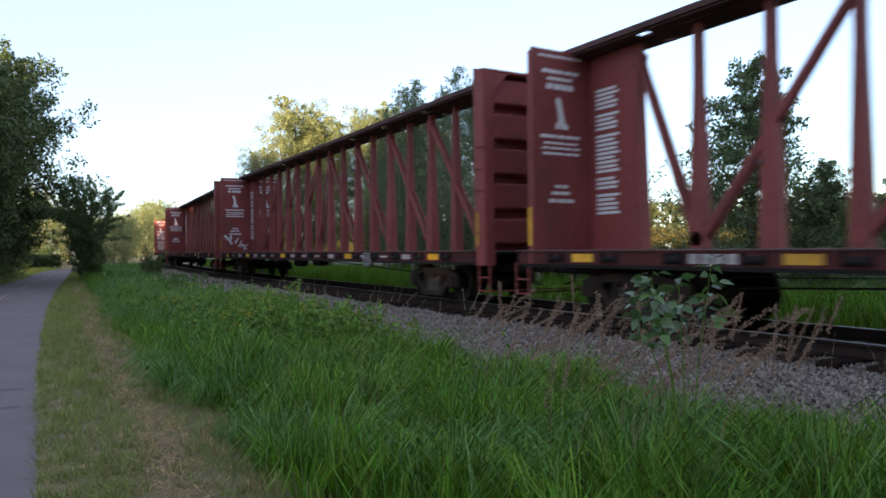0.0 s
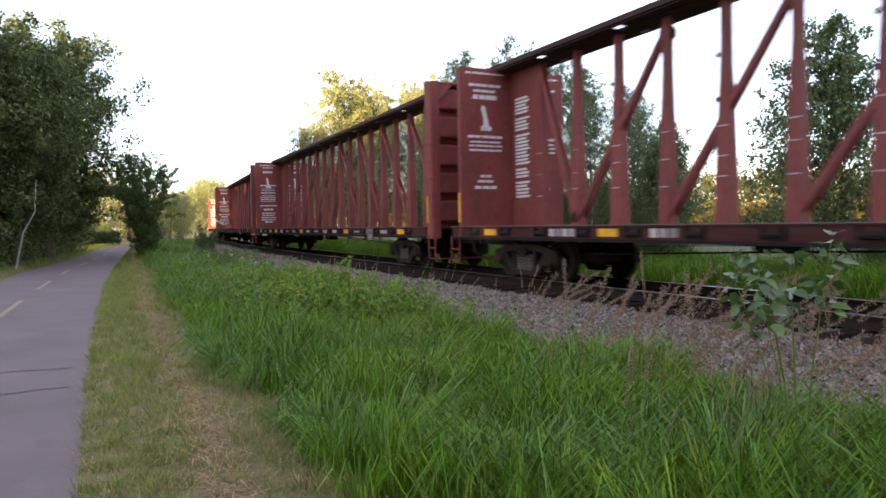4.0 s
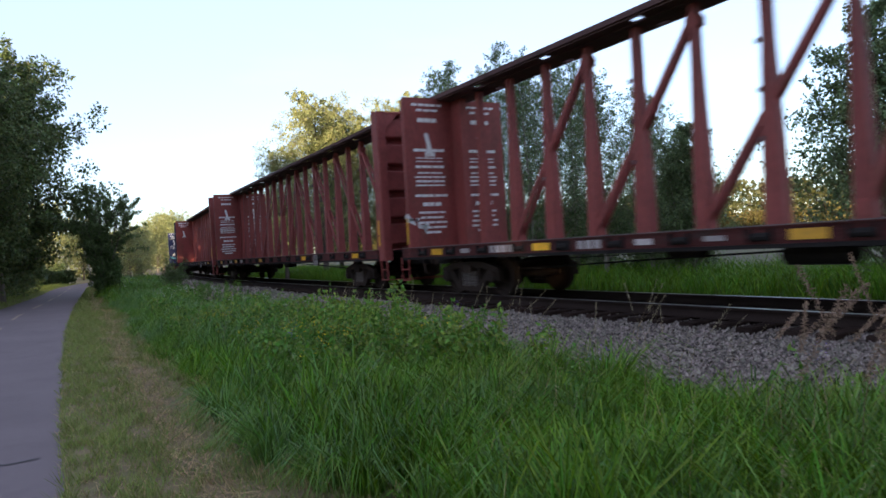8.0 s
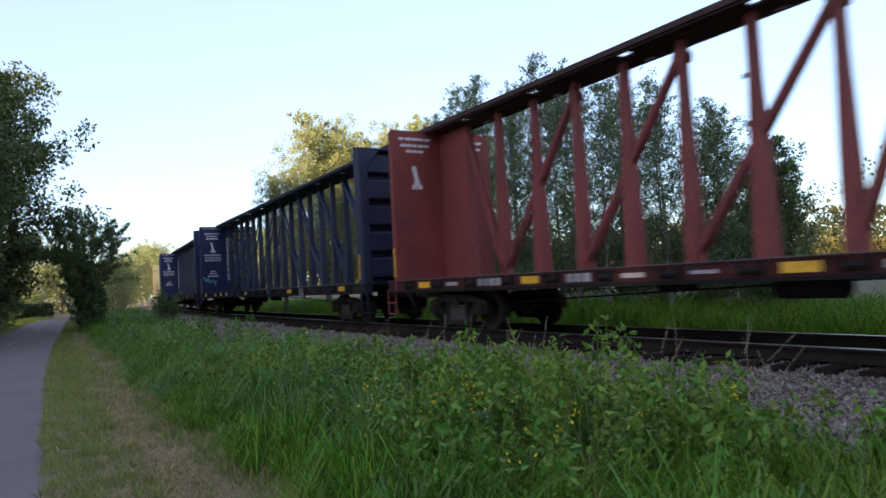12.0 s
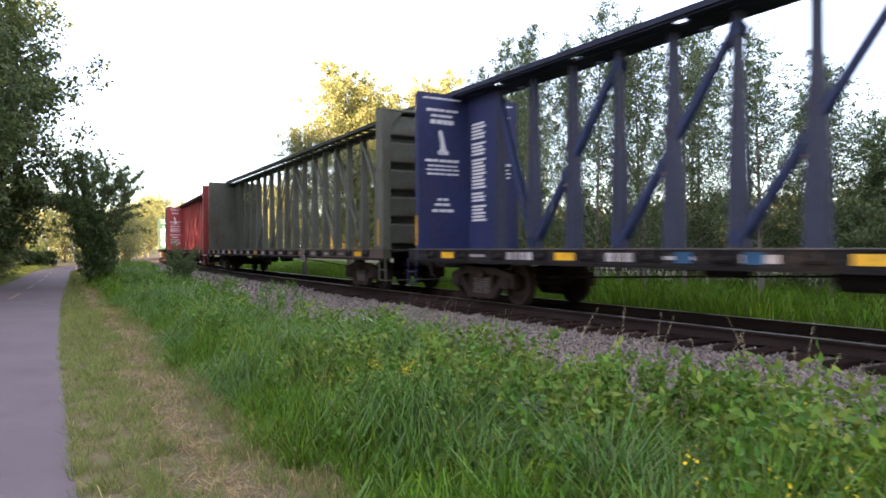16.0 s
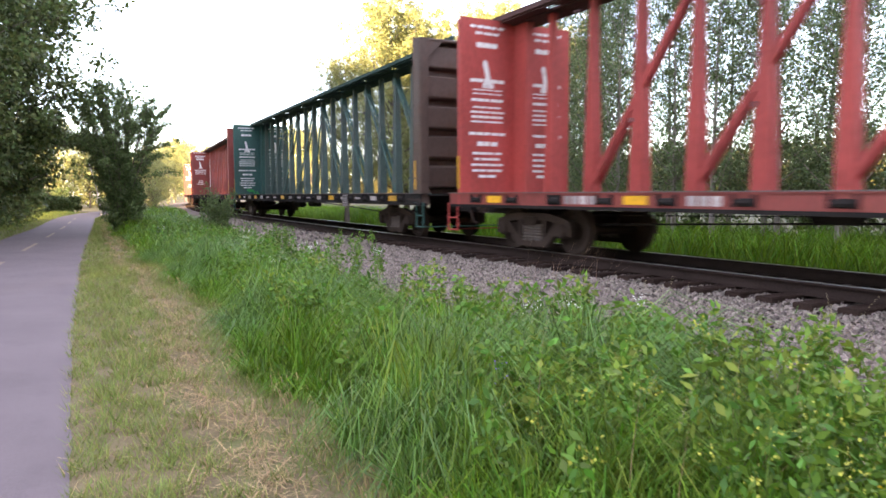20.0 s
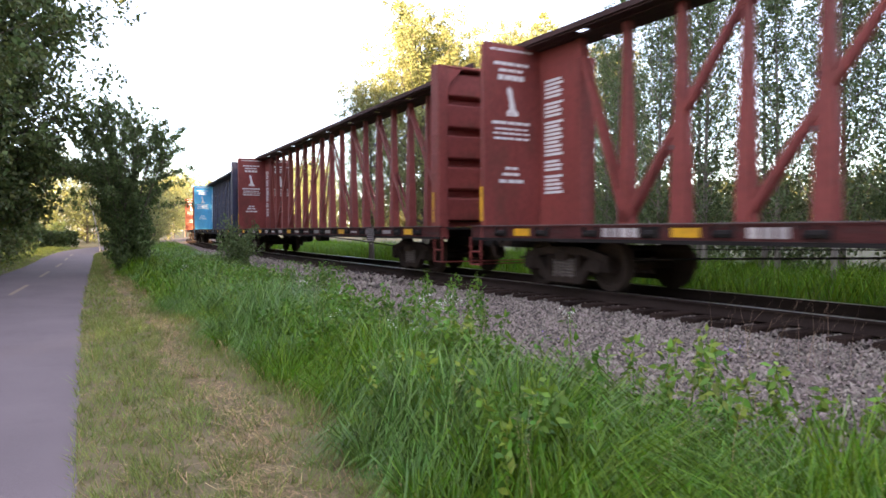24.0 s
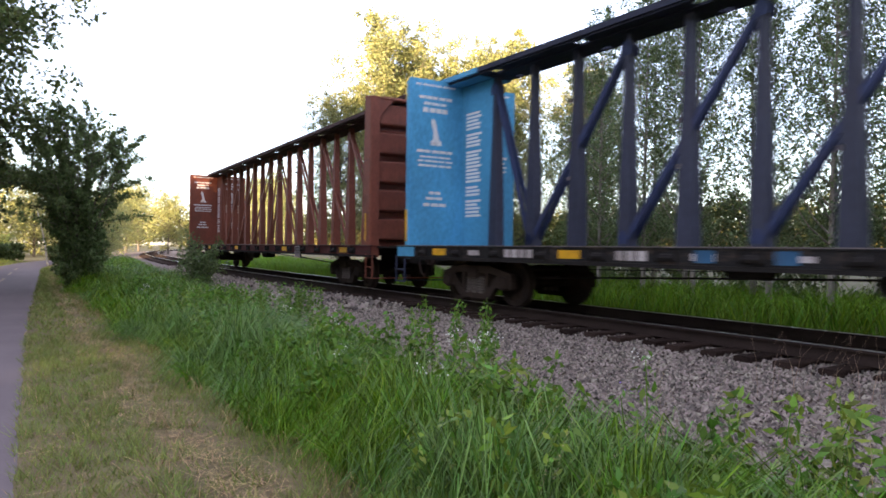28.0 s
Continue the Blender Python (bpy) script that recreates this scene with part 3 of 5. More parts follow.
def corner_shape(sx, d):
    def build(s):
        y = BULK
        a, b, c = sx * HALF, sx * (HALF - 0.10), sx * (HALF - 0.24)
        s.prism([(a, y + 0.05), (b, y + 0.05), (b, y + d - 0.05), (c, y + d - 0.05), (c, y + d), (a - sx * 0.03, y + d), (a, y + d - 0.03)], DECK - 0.28, TOP - 0.06, 2)
    return build


def gusset_shape(sx, d):
    def build(s):
        s.prism([(sx * (HALF - 0.24), TOP - 0.12), (sx * (HALF - 0.60), TOP - 0.12), (sx * (HALF - 0.24), TOP - 0.50)], BULK + d - 0.06, BULK + d - 0.01, 1)
    return build


def cap_shape(d):
    return lambda s: s.box(-HALF + 0.03, HALF - 0.03, BULK + 0.05, BULK + d, TOP - 0.12, TOP - 0.05, 0.02)


def stiffener_shape(d):
    return lambda s: s.box(-0.06, 0.06, BULK + 0.05, BULK + d * 0.7, DECK, TOP - 0.13)


def rib_shape(d):
    """One wide pressed channel of a bulkhead's outer face, bevelled above and below."""
    y = BULK

    def build(s):
        for xa, xb in ((-HALF + 0.11, -0.07), (0.07, HALF - 0.11)):
            s.prism([(y + 0.05, 0.0), (y + d * 0.62, -0.045), (y + d * 0.66, -0.07), (y + d * 0.66, -0.50), (y + d * 0.62, -0.53), (y + 0.05, -0.57)], xa, xb, 0)
    return build


def line_shape(w, h):
    """One line of lettering as plain bars, on a face that looks towards -y."""
    def build(s):
        n = max(2, int(w / 0.16))
        a = w / n
        for k in range(n):
            s.box(-w / 2 + k * a, -w / 2 + k * a + a * (0.9 if (k * 7 + int(w * 50)) % 3 else 0.78), -0.006, 0, -h / 2, h / 2)
    return build


ROWS_A = [(4.60, 1.02, 0.035), (4.33, 0.86, 0.06), (4.20, 0.62, 0.055), (4.06, 0.66, 0.10), (3.16, 0.95, 0.06), (3.04, 0.80, 0.04), (2.95, 0.90, 0.04), (2.85, 0.86, 0.045),
          (2.26, 0.30, 0.06), (2.14, 0.46, 0.06), (2.00, 0.60, 0.07)]
ROWS_B = [(4.55, 0.85, 0.05), (4.42, 0.60, 0.05), (4.18, 0.56, 0.10), (3.45, 0.86, 0.07), (3.26, 0.74, 0.025), (3.18, 0.74, 0.025), (3.05, 0.80, 0.06), (2.90, 0.70, 0.035), (2.80, 0.86, 0.04),
          (2.70, 0.80, 0.05), (2.60, 0.82, 0.035), (2.35, 0.92, 0.06), (2.14, 0.52, 0.09), (1.94, 0.74, 0.05), (1.82, 0.66, 0.05), (1.70, 0.80, 0.05), (1.58, 0.76, 0.05), (1.46, 0.44, 0.06)]
ROWS_C = [(4.52, 0.90, 0.06), (4.36, 0.80, 0.06), (4.22, 0.5, 0.06)]
COLUMN = [4.02, 3.94, 3.86, 3.78, 3.70, 3.56, 3.48, 3.40, 3.32, 3.18, 3.10, 3.02, 2.94, 2.86, 2.78, 2.70, 2.62, 2.54, 2.40, 2.32, 2.24, 2.10, 2.02, 1.94, 1.86, 1.78]


def column_line(w):
    return lambda s: s.box(-0.056, -0.05, BULK - 0.16 - w, BULK - 0.16, -0.026, 0.026)


def logo(cx):
    def build(s):
        o = [(cx - 0.13, 3.30), (cx + 0.15, 3.30), (cx + 0.15, 3.38), (cx + 0.09, 3.42), (cx + 0.04, 3.60), (cx - 0.01, 3.84), (cx - 0.09, 3.88), (cx - 0.12, 3.80), (cx - 0.06, 3.58), (cx - 0.06, 3.44), (cx - 0.13, 3.38)]
        s.prism(o, BULK - 0.006, BULK, 1)
    return build


def scrawl(cx, cz, seed, size=0.5):
    """Sprayed loops as plain bent bands."""
    def build(s):
        r = random.Random(seed)
        for k in range(7):
            x, z = cx + (k - 3) * size * 0.26, cz + 0.26 * size * (3 - k) * 0.45
            pts = [(x + r.uniform(-0.12, 0.12) * size * 1.6, z + r.uniform(-0.3, 0.3) * size) for _ in range(5)]
            for (xa, za), (xb, zb) in zip(pts[:-1], pts[1:]):
                d = Vector((xb - xa, zb - za))
                if d.length < 0.02:
                    continue
                q = Vector((-d.y, d.x)).normalized() * 0.028
                s.prism([(xa + q.x, za + q.y), (xb + q.x, zb + q.y), (xb - q.x, zb - q.y), (xa - q.x, za - q.y)], BULK - 0.005 - 0.0007 * k, BULK, 1)
    return build


def winch_shape(s):
    s.lathe([(-0.13, 0.030), (-0.09, 0.052), (0.09, 0.052), (0.13, 0.030)], 8, 1, (-HALF - 0.02, 0, DECK - 0.13))
    s.box(-HALF - 0.06, -HALF, -0.16, -0.14, DECK - 0.19, DECK - 0.03)
    s.box(-HALF - 0.06, -HALF, 0.14, 0.16, DECK - 0.19, DECK - 0.03)


def wheelset_shape(s):
    for sx in (-1, 1):
        prof = [(0.66, 0.10), (0.67, 0.30), (0.665, 0.445), (0.685, 0.450), (0.70, 0.425), (0.80, 0.415), (0.80, 0.33), (0.75, 0.30), (0.735, 0.16), (0.80, 0.12), (0.80, 0.08)]
        s.lathe([(sx * d, r) for d, r in prof], 24, 0)
    s.lathe([(-1.02, 0.07), (-1.02, 0.075), (1.02, 0.075), (1.02, 0.07)], 12, 0)
    for k in range(3):
        a = 2 * math.pi * k / 3
        for sx in (-1, 1):
            x0, x1 = sorted((sx * 1.02, sx * 1.05))
            s.box(x0, x1, 0.04 * math.cos(a) - 0.015, 0.04 * math.cos(a) + 0.015, 0.04 * math.sin(a) - 0.015, 0.04 * math.sin(a) + 0.015)


def side_frame_shape(sx):
    def build(s):
        a, b = sorted((sx * 0.93, sx * 1.06))
        s.prism([(-1.14, 0.50), (-1.10, 0.60), (-0.86, 0.66), (-0.50, 0.73), (0.50, 0.73), (0.86, 0.66), (1.10, 0.60), (1.14, 0.50), (0.80, 0.53), (0.50, 0.60), (-0.50, 0.60), (-0.80, 0.53)], a, b, 0)
        s.prism([(-0.86, 0.545), (-0.68, 0.55), (-0.36, 0.235), (0.36, 0.235), (0.68, 0.55), (0.86, 0.545), (0.46, 0.11), (-0.46, 0.11)], a, b, 0)
        for sy in (-1, 1):
            for c in (0.74, 1.08):
                s.box(a, b, sy * c - 0.05, sy * c + 0.05, 0.33, 0.52)
            s.box(a + 0.002, b + 0.012, sy * 0.37 - 0.045, sy * 0.37 + 0.045, 0.20, 0.63)
            s.lathe([(sx * 0.93, 0.13), (sx * 1.09, 0.13), (sx * 1.12, 0.09)], 12, 0, (0, sy * 0.9, 0.42))
    return build


def spring_shape(s):
    prof = []
    for k in range(6):
        z = 0.20 + k * 0.055
        prof += [(z, 0.075), (z + 0.018, 0.095), (z + 0.036, 0.095), (z + 0.05, 0.075)]
    s.lathe(prof, 8, 2)


def bolster_shape(s):
    s.box(-1.12, 1.12, -0.17, 0.17, 0.50, 0.66, 0.03)
    s.lathe([(0.62, 0.22), (0.72, 0.22)], 12, 2)


def coupler_shape(s):
    s.box(-0.10, 0.10, 11.9, 12.20, 0.70, 0.88, 0.03)
    s.prism([(-0.14, 12.12), (0.16, 12.10), (0.20, 12.24), (0.05, 12.31), (-0.16, 12.26)], 0.66, 0.94, 2)
    s.tube([(0.25, 11.9, 0.7), (0.30, 12.1, 0.45), (0.28, 12.27, 0.42)], [0.03] * 3, 6)


def step_shape(s):
    for z in (0.32, 0.58):
        s.box(-HALF - 0.01, -HALF + 0.02, 11.30, 11.66, z, z + 0.025)
    s.box(-HALF - 0.01, -HALF + 0.02, 11.28, 11.305, 0.32, DECK - 0.2)
    s.box(-HALF - 0.01, -HALF + 0.02, 11.655, 11.68, 0.32, DECK - 0.2)
    s.box(-HALF + 0.01, HALF - 0.01, 11.66, 11.69, 0.32, 0.345)


def grab_shape(s):
    s.box(HALF + 0.03, HALF + 0.05, BULK + 0.10, BULK + 0.42, 0, 0.02)
    s.box(HALF, HALF + 0.05, BULK + 0.10, BULK + 0.12, 0, 0.02)
    s.box(HALF, HALF + 0.05, BULK + 0.40, BULK + 0.42, 0, 0.02)


def reservoir_shape(s):
    s.lathe([(-0.5, 0.07), (-0.44, 0.145), (0.44, 0.145), (0.5, 0.07)], 12, 1)
    for y in (-0.3, 0.3):
        s.box(-0.03, 0.03, y - 0.03, y + 0.03, 0.10, 0.27)


def valve_shape(s):
    s.box(-0.16, 0.16, -0.30, 0.30, -0.12, 0.10, 0.04)
    s.box(-0.10, 0.10, 0.34, 0.60, -0.06, 0.10, 0.03)
    s.tube([(0, -0.3, 0), (0.05, -0.9, 0.05), (0.1, -1.6, 0.10)], [0.02] * 3, 5)
    for y in (-0.2, 0.45):
        s.box(-0.03, 0.03, y - 0.03, y + 0.03, 0.08, 0.22)


def rod_shape(s):
    s.tube([(0, -8.1, -0.26), (0, -4.2, -0.11), (0, -0.9, 0), (0, 0.9, 0), (0, 4.2, -0.11), (0, 8.1, -0.26)], [0.016] * 6, 5)


def end_turn():
    return pose(0, 0, 0, 0, 0, 180)


def flatcar(body, post, far_panel, near_panel, variant, label, extras=(), first=1.17, last=1.33, seed=0, near=0.0):
    car = thing("centerbeam_flatcar", label, "freight car", group="cars of the train")
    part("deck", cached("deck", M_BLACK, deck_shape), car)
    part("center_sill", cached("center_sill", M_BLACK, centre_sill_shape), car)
    for side in (0, 1):
        turn = end_turn() if side else Matrix()
        sill = part("side_sill", cached("side_sill", M_RUSTY if body is M_OLIVE else M_SILL if body in (M_NAVY, M_GREEN) else M_BRICK if body is M_RED else M_SILL_RED, sill_shape), car, turn)
        if side:
            continue
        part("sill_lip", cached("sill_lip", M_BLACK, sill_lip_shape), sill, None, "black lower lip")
        part("deck_edge", cached("deck_edge", M_EDGE, deck_edge_shape), sill, None, "worn bare metal edge")
        for k in range(18):
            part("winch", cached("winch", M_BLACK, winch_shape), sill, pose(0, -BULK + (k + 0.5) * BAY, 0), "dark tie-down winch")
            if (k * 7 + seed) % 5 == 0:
                part("pocket", cached("pocket", M_BLACK, pocket_shape), sill, pose(0, -BULK + (k + 0.5) * BAY, 0), "dark patch painted as the shade of a winch recess")
        for k in range(1, 18):
            y = -BULK + k * BAY
            if k in (1, 5, 10, 14, 17):
                part("reflector", cached("reflector", M_YELLOW, lambda s: s.box(-HALF - 0.006, -HALF, -0.24, 0.24, DECK - 0.18, DECK - 0.05)), sill, pose(0, y, 0), "yellow reflective patch")
            elif k in (13, 15):
                n = 3 if k == 13 else 4
                for i in range(n):
                    part("reporting_mark", cached("reporting_mark", M_PLATE, mark_shape), sill, pose(0, y + (i - (n - 1) / 2) * 0.20, 0), "white painted reporting mark")
            else:
                j = (k * 5 + seed * 3) % 5
                if j > 1:
                    w, h = 0.08 + 0.045 * j, 0.05 + 0.02 * ((j * 3 + k) % 4)
                    part("marking_plate", cached("marking_plate_%d_%d" % (j, int(h * 100)), M_PLATE, lambda s, w=w, h=h: s.box(-HALF - 0.006, -HALF, -w, w, DECK - 0.12 - h / 2, DECK - 0.12 + h / 2)), sill, pose(0, y + 0.03 * j, 0), "faded white marking")
    part("top_chord", cached("top_chord_%s" % variant, M_CHORD_NAVY if body is M_NAVY else M_CHORD_GREEN if body is M_GREEN else M_CHORD_OLIVE if body is M_OLIVE else M_CHORD, chord_shape(variant == "O")), car, None, "dark top chord with its underside shade in the colour")
    if far_panel is M_BLUE:
        part("chord_end", cached("chord_end", far_panel, chord_end_shape), car, None, "sky-blue painted end of the chord")
        part("sill_end", cached("sill_end", far_panel, sill_end_shape), car, None, "sky-blue painted end of the sill")
    for k in range(17):
        wide = k % 2 == 0 and k not in (0, 16)
        upright = part("post", cached("post_wide" if wide else "post_narrow", post, post_shape(wide)), car, pose(0, post_y(k, first, last), 0))
        for j in range(3 if seed == 2 else 0):
            z = 1.75 + 0.42 * j + 0.05 * ((k * 5 + j) % 3)
            part("strap_mark", cached("strap_mark", M_PLATE, strap_mark_shape), upright, pose(0.135 - beam_x(z), 0, z), "pale scuff left by a lashing strap")
        for z in (2.35, 3.05, 3.75) if wide else ():
            part("cleat", cached("cleat", M_EDGE, edge_glint_shape), upright, pose(0, 0.075 + 0.012 * (3.75 - z), z), "small pale tab that imitates a glint of light")
    lo, hi = DECK + 0.06, TOP - 0.24

    def p(k):
        return post_y(k, first, last)
    for sy in (-1, 1):
        turn = end_turn() if sy < 0 else Matrix()
        if sy > 0:
            spans = [(p(1), lo, p(3), hi), (p(3), lo, p(5), hi), (p(5), lo, p(7), hi), (p(7), lo, p(8), hi)]
            if variant != "B":
                spans.append((p(1), lo, p(0), hi))
        else:
            spans = [(p(16), lo, p(14), hi), (p(14), lo, p(12), hi), (p(12), lo, p(10), hi), (p(10), lo, p(8), hi), (p(16), lo, -BULK + 0.1, hi)]
        for k, d in enumerate(spans):
            part("diagonal", cached("diagonal_%d_%d_%.2f" % (sy, k, first), M_COBALT if post is M_SLATE else M_GREEN if post is M_GREY_GREEN else post, diagonal_shape(*d)), car)
        panel, deep = (far_panel, 0.16) if sy > 0 else (near_panel, 0.36)
        turn = pose(0, -near, 0, 0, 0, 180) if sy < 0 else Matrix()
        head = part("bulkhead", cached("bulkhead", panel, bulkhead_shape), car, turn)
        for sx in (-1, 1):
            part("corner_post", cached("corner_post_%d_%d" % (sx, sy), panel, corner_shape(sx, deep)), head)
            part("gusset", cached("gusset_%d_%d" % (sx, sy), panel, gusset_shape(sx, deep)), head)
        part("top_cap", cached("top_cap_%d" % sy, panel, cap_shape(deep)), head)
        part("stiffener", cached("stiffener_%d" % sy, panel, stiffener_shape(deep)), head)
        if sy < 0:
            pass
        elif variant != "B":
            part("center_web", cached("center_web_%.2f" % first, panel, web_shape(first)), car, turn)
        else:
            part("center_web", cached("short_web", panel, lambda s: s.box(-0.09, 0.09, BULK - 0.45, BULK, DECK, TOP - 0.066)), car, turn)
        for k in range(5):
            part("rib", cached("rib_%d" % sy, panel, rib_shape(deep)), head, pose(0, 0, TOP - 0.16 - k * 0.695))
        for k in range(5 if sy < 0 else 0):
            part("grab_iron", cached("grab_iron", panel, grab_shape), head, pose(0, 0, 1.45 + k * 0.42))
        part("edge_reflector", cached("edge_reflector", M_YELLOW, lambda s: s.box(-HALF - 0.006, -HALF, BULK + 0.06, BULK + 0.14, DECK + 0.10, DECK + 0.78)), head, None, "yellow reflective strip")
        part("edge_reflector", cached("edge_reflector_b", M_YELLOW, lambda s: s.box(HALF, HALF + 0.006, BULK + 0.06, BULK + 0.14, DECK + 0.10, DECK + 0.78)), head, None, "yellow reflective strip")
        rows = {"A": ROWS_A, "B": ROWS_B, "C": ROWS_C, "O": ()}[variant]
        if rows and sy > 0:
            for cx in (-0.76, 0.76):
                for z, w, h in rows:
                    part("lettering", cached("line_%.2f_%.3f" % (w, h), M_WHITE, line_shape(w, h)), head, pose(cx, BULK, z), "line of white stencilled lettering")
                part("emblem", cached("emblem_%.2f" % cx, M_WHITE, logo(cx)), head, None, "white painted emblem")
            if variant == "A":
                for k, z in enumerate(COLUMN):
                    w = (0.50, 0.56, 0.44, 0.53)[k % 4]
                    part("lettering", cached("column_line_%.2f" % w, M_WHITE, column_line(w)), head, pose(0, 0, z), "short white stencilled line")
        for kind, cx, cz, seed, mat, size in (extras if sy > 0 else ()):
            part("graffiti", cached("graffiti_%d" % seed, mat, scrawl(cx, cz, seed, size)), head, None, "sprayed graffiti loops")
        bogie = part("bogie", cached("bolster", M_STEEL, bolster_shape), car, pose(0, sy * 9.2, 0))
        for sx in (-1, 1):
            part("side_frame", cached("side_frame_%d" % sx, M_STEEL, side_frame_shape(sx)), bogie)
            for yy in (-0.20, 0.0, 0.20):
                part("spring", cached("spring", M_SPRING, spring_shape), bogie, pose(sx * 0.99, yy, 0), "worn coil spring")
            wheels = part("wheelset", cached("wheelset", M_STEEL, wheelset_shape), bogie, pose(0, sx * 0.9, 0.42))
            WHEELSETS.setdefault(sx, []).append(wheels)
        part("coupler", cached("coupler", M_STEEL, coupler_shape), car, end_turn() if sy < 0 else None)
        part("foot_step", cached("foot_step", body, step_shape), car, turn)
        part("foot_step", cached("foot_step_b", body, lambda s: step_mirror(s)), car, turn)
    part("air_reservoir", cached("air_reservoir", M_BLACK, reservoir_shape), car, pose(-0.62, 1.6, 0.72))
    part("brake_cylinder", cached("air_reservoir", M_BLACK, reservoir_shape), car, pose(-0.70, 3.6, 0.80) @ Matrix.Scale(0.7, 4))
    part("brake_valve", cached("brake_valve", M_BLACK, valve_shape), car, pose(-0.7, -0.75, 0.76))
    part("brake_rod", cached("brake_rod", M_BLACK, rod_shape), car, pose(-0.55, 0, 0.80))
    part("brake_rod", cached("brake_rod", M_BLACK, rod_shape), car, pose(-0.78, 1.3, 0.83) @ Matrix.Diagonal((1, 0.8, 0.45, 1)))
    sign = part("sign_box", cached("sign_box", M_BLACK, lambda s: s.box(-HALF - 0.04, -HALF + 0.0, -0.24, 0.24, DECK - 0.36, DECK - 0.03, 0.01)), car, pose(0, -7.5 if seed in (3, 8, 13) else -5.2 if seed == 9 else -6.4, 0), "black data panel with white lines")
    if body is M_NAVY:
        for y in (3.76, 2.68, -2.2):
            part("paint_patch", cached("paint_patch", M_TOUCH_UP, lambda s: s.box(-HALF - 0.008, -HALF, -0.14, 0.14, DECK - 0.19, DECK - 0.03)), car, pose(0, y, 0), "blue touch-up paint patch")
    part("border", cached("sign_border", M_PLATE, sign_border_shape), sign, None, "white painted border")
    for k in range(5):
        part("line", cached("sign_line", M_PLATE, lambda s: s.box(-HALF - 0.045, -HALF - 0.04, -0.19, 0.19, -0.014, 0.014)), sign, pose(0, 0, DECK - 0.30 + k * 0.052), "white stencilled line")
    return car


def sign_border_shape(s):
    x0, x1, z0, z1 = -HALF - 0.046, -HALF - 0.04, DECK - 0.36, DECK - 0.03
    for ya, yb, za, zb in ((-0.24, 0.24, z1 - 0.022, z1), (-0.24, 0.24, z0, z0 + 0.022), (-0.24, -0.218, z0 + 0.022, z1 - 0.022), (0.218, 0.24, z0 + 0.022, z1 - 0.022)):
        s.box(x0, x1, ya, yb, za, zb)


def step_mirror(s):
    t = Shape()
    step_shape(t)
    s.add([(-x, y, z) for x, y, z in t.v], [q[::-1] for q in t.f])


WHEELSETS = {}
TRAIN = [
    (M_MAROON, M_MAROON, M_MAROON, M_MAROON, "A", "weathered maroon centerbeam flatcar, empty, rolling on the track", ()),
    (M_MAROON, M_MAROON, M_MAROON, M_MAROON, "A", "weathered maroon centerbeam flatcar with white graffiti on its bulkhead", (("g", -0.75, 1.62, 11, M_WHITE, 0.62),)),
    (M_MAROON, M_MAROON, M_MAROON, M_MAROON, "A", "weathered maroon centerbeam flatcar, empty, rolling on the track", ()),
    (M_MAROON, M_MAROON, M_BRICK, M_MAROON, "B", "maroon centerbeam flatcar with dense white stencils on the bulkhead", ()),
    (M_BRICK, M_BRICK, M_BRICK, M_MAROON, "B", "brick-red centerbeam flatcar with stencilled bulkhead and faint graffiti", (("g", -1.2, 1.7, 5, M_WHITE, 0.35),)),
    (M_BRICK, M_MAROON, M_BRICK, M_MAROON, "B", "brick-red centerbeam flatcar with dense white stencils", ()),
    (M_BRICK, M_BRICK, M_BRICK, M_MAROON, "C", "brick-red centerbeam flatcar with a nearly bare bulkhead", ()),
    (M_NAVY, M_SLATE, M_INDIGO, M_NAVY, "A", "dark navy centerbeam flatcar with teal graffiti on its bulkhead", (("g", -0.95, 1.75, 21, M_TEAL, 0.4),)),
    (M_NAVY, M_SLATE, M_INDIGO, M_INDIGO, "A", "navy and indigo centerbeam flatcar, empty", ()),
    (M_OLIVE, M_OLIVE, M_OLIVE, M_OLIVE, "O", "faded olive-grey centerbeam flatcar with plain rusty bulkheads", ()),
    (M_RED, M_RED, M_RED, M_RED, "B", "bright red centerbeam flatcar with white stencils", ()),
    (M_GREEN, M_GREY_GREEN, M_GREEN, M_RUSTY, "B", "dark green centerbeam flatcar with lime spray on the bulkhead", (("g", -0.5, 1.25, 31, M_LIME, 0.3),)),
    (M_BRICK, M_BRICK, M_BRICK, M_BRICK, "A", "brick-red centerbeam flatcar, empty", ()),
    (M_BRICK, M_BRICK, M_BRICK, M_BRICK, "A", "brick-red centerbeam flatcar with a stencilled bulkhead", ()),
    (M_NAVY, M_SLATE, M_BLUE, M_NAVY, "A", "dark navy centerbeam flatcar with a sky-blue bulkhead", ()),
    (M_BROWN, M_BROWN, M_BROWN, M_BROWN, "A", "brown centerbeam flatcar, last car of the train", ()),
]
CARS = [flatcar(*row, first=1.17 if k < 7 else 1.22, last=1.34 if k < 7 else 1.78, seed=k, near=0.48 if k < 7 else 0.05) for k, row in enumerate(TRAIN)]
PITCH = 24.54


# seconds, and how far the train has gone
GONE = [(0, 0.00), (1, 10.88), (2, 22.13), (5, 55.70), (6, 67.37), (7, 78.54), (8, 90.32), (9, 101.79), (10, 113.45), (11, 124.61), (14.5, 165.81), (17, 195.42), (18, 206.87), (19, 218.67), (20, 230.43), (22, 253.64), (25, 288.97), (26, 300.31), (28, 323.78)]


def run(t):
    """How far the train has gone by t: a steady run with its small changes of pace."""
    times, gone = zip(*GONE)
    rest = [g - 11.35 * q - 0.0087 * q * q for q, g in GONE]
    return 11.35 * t + 0.0087 * t * t + float(np.interp(t, times, rest))


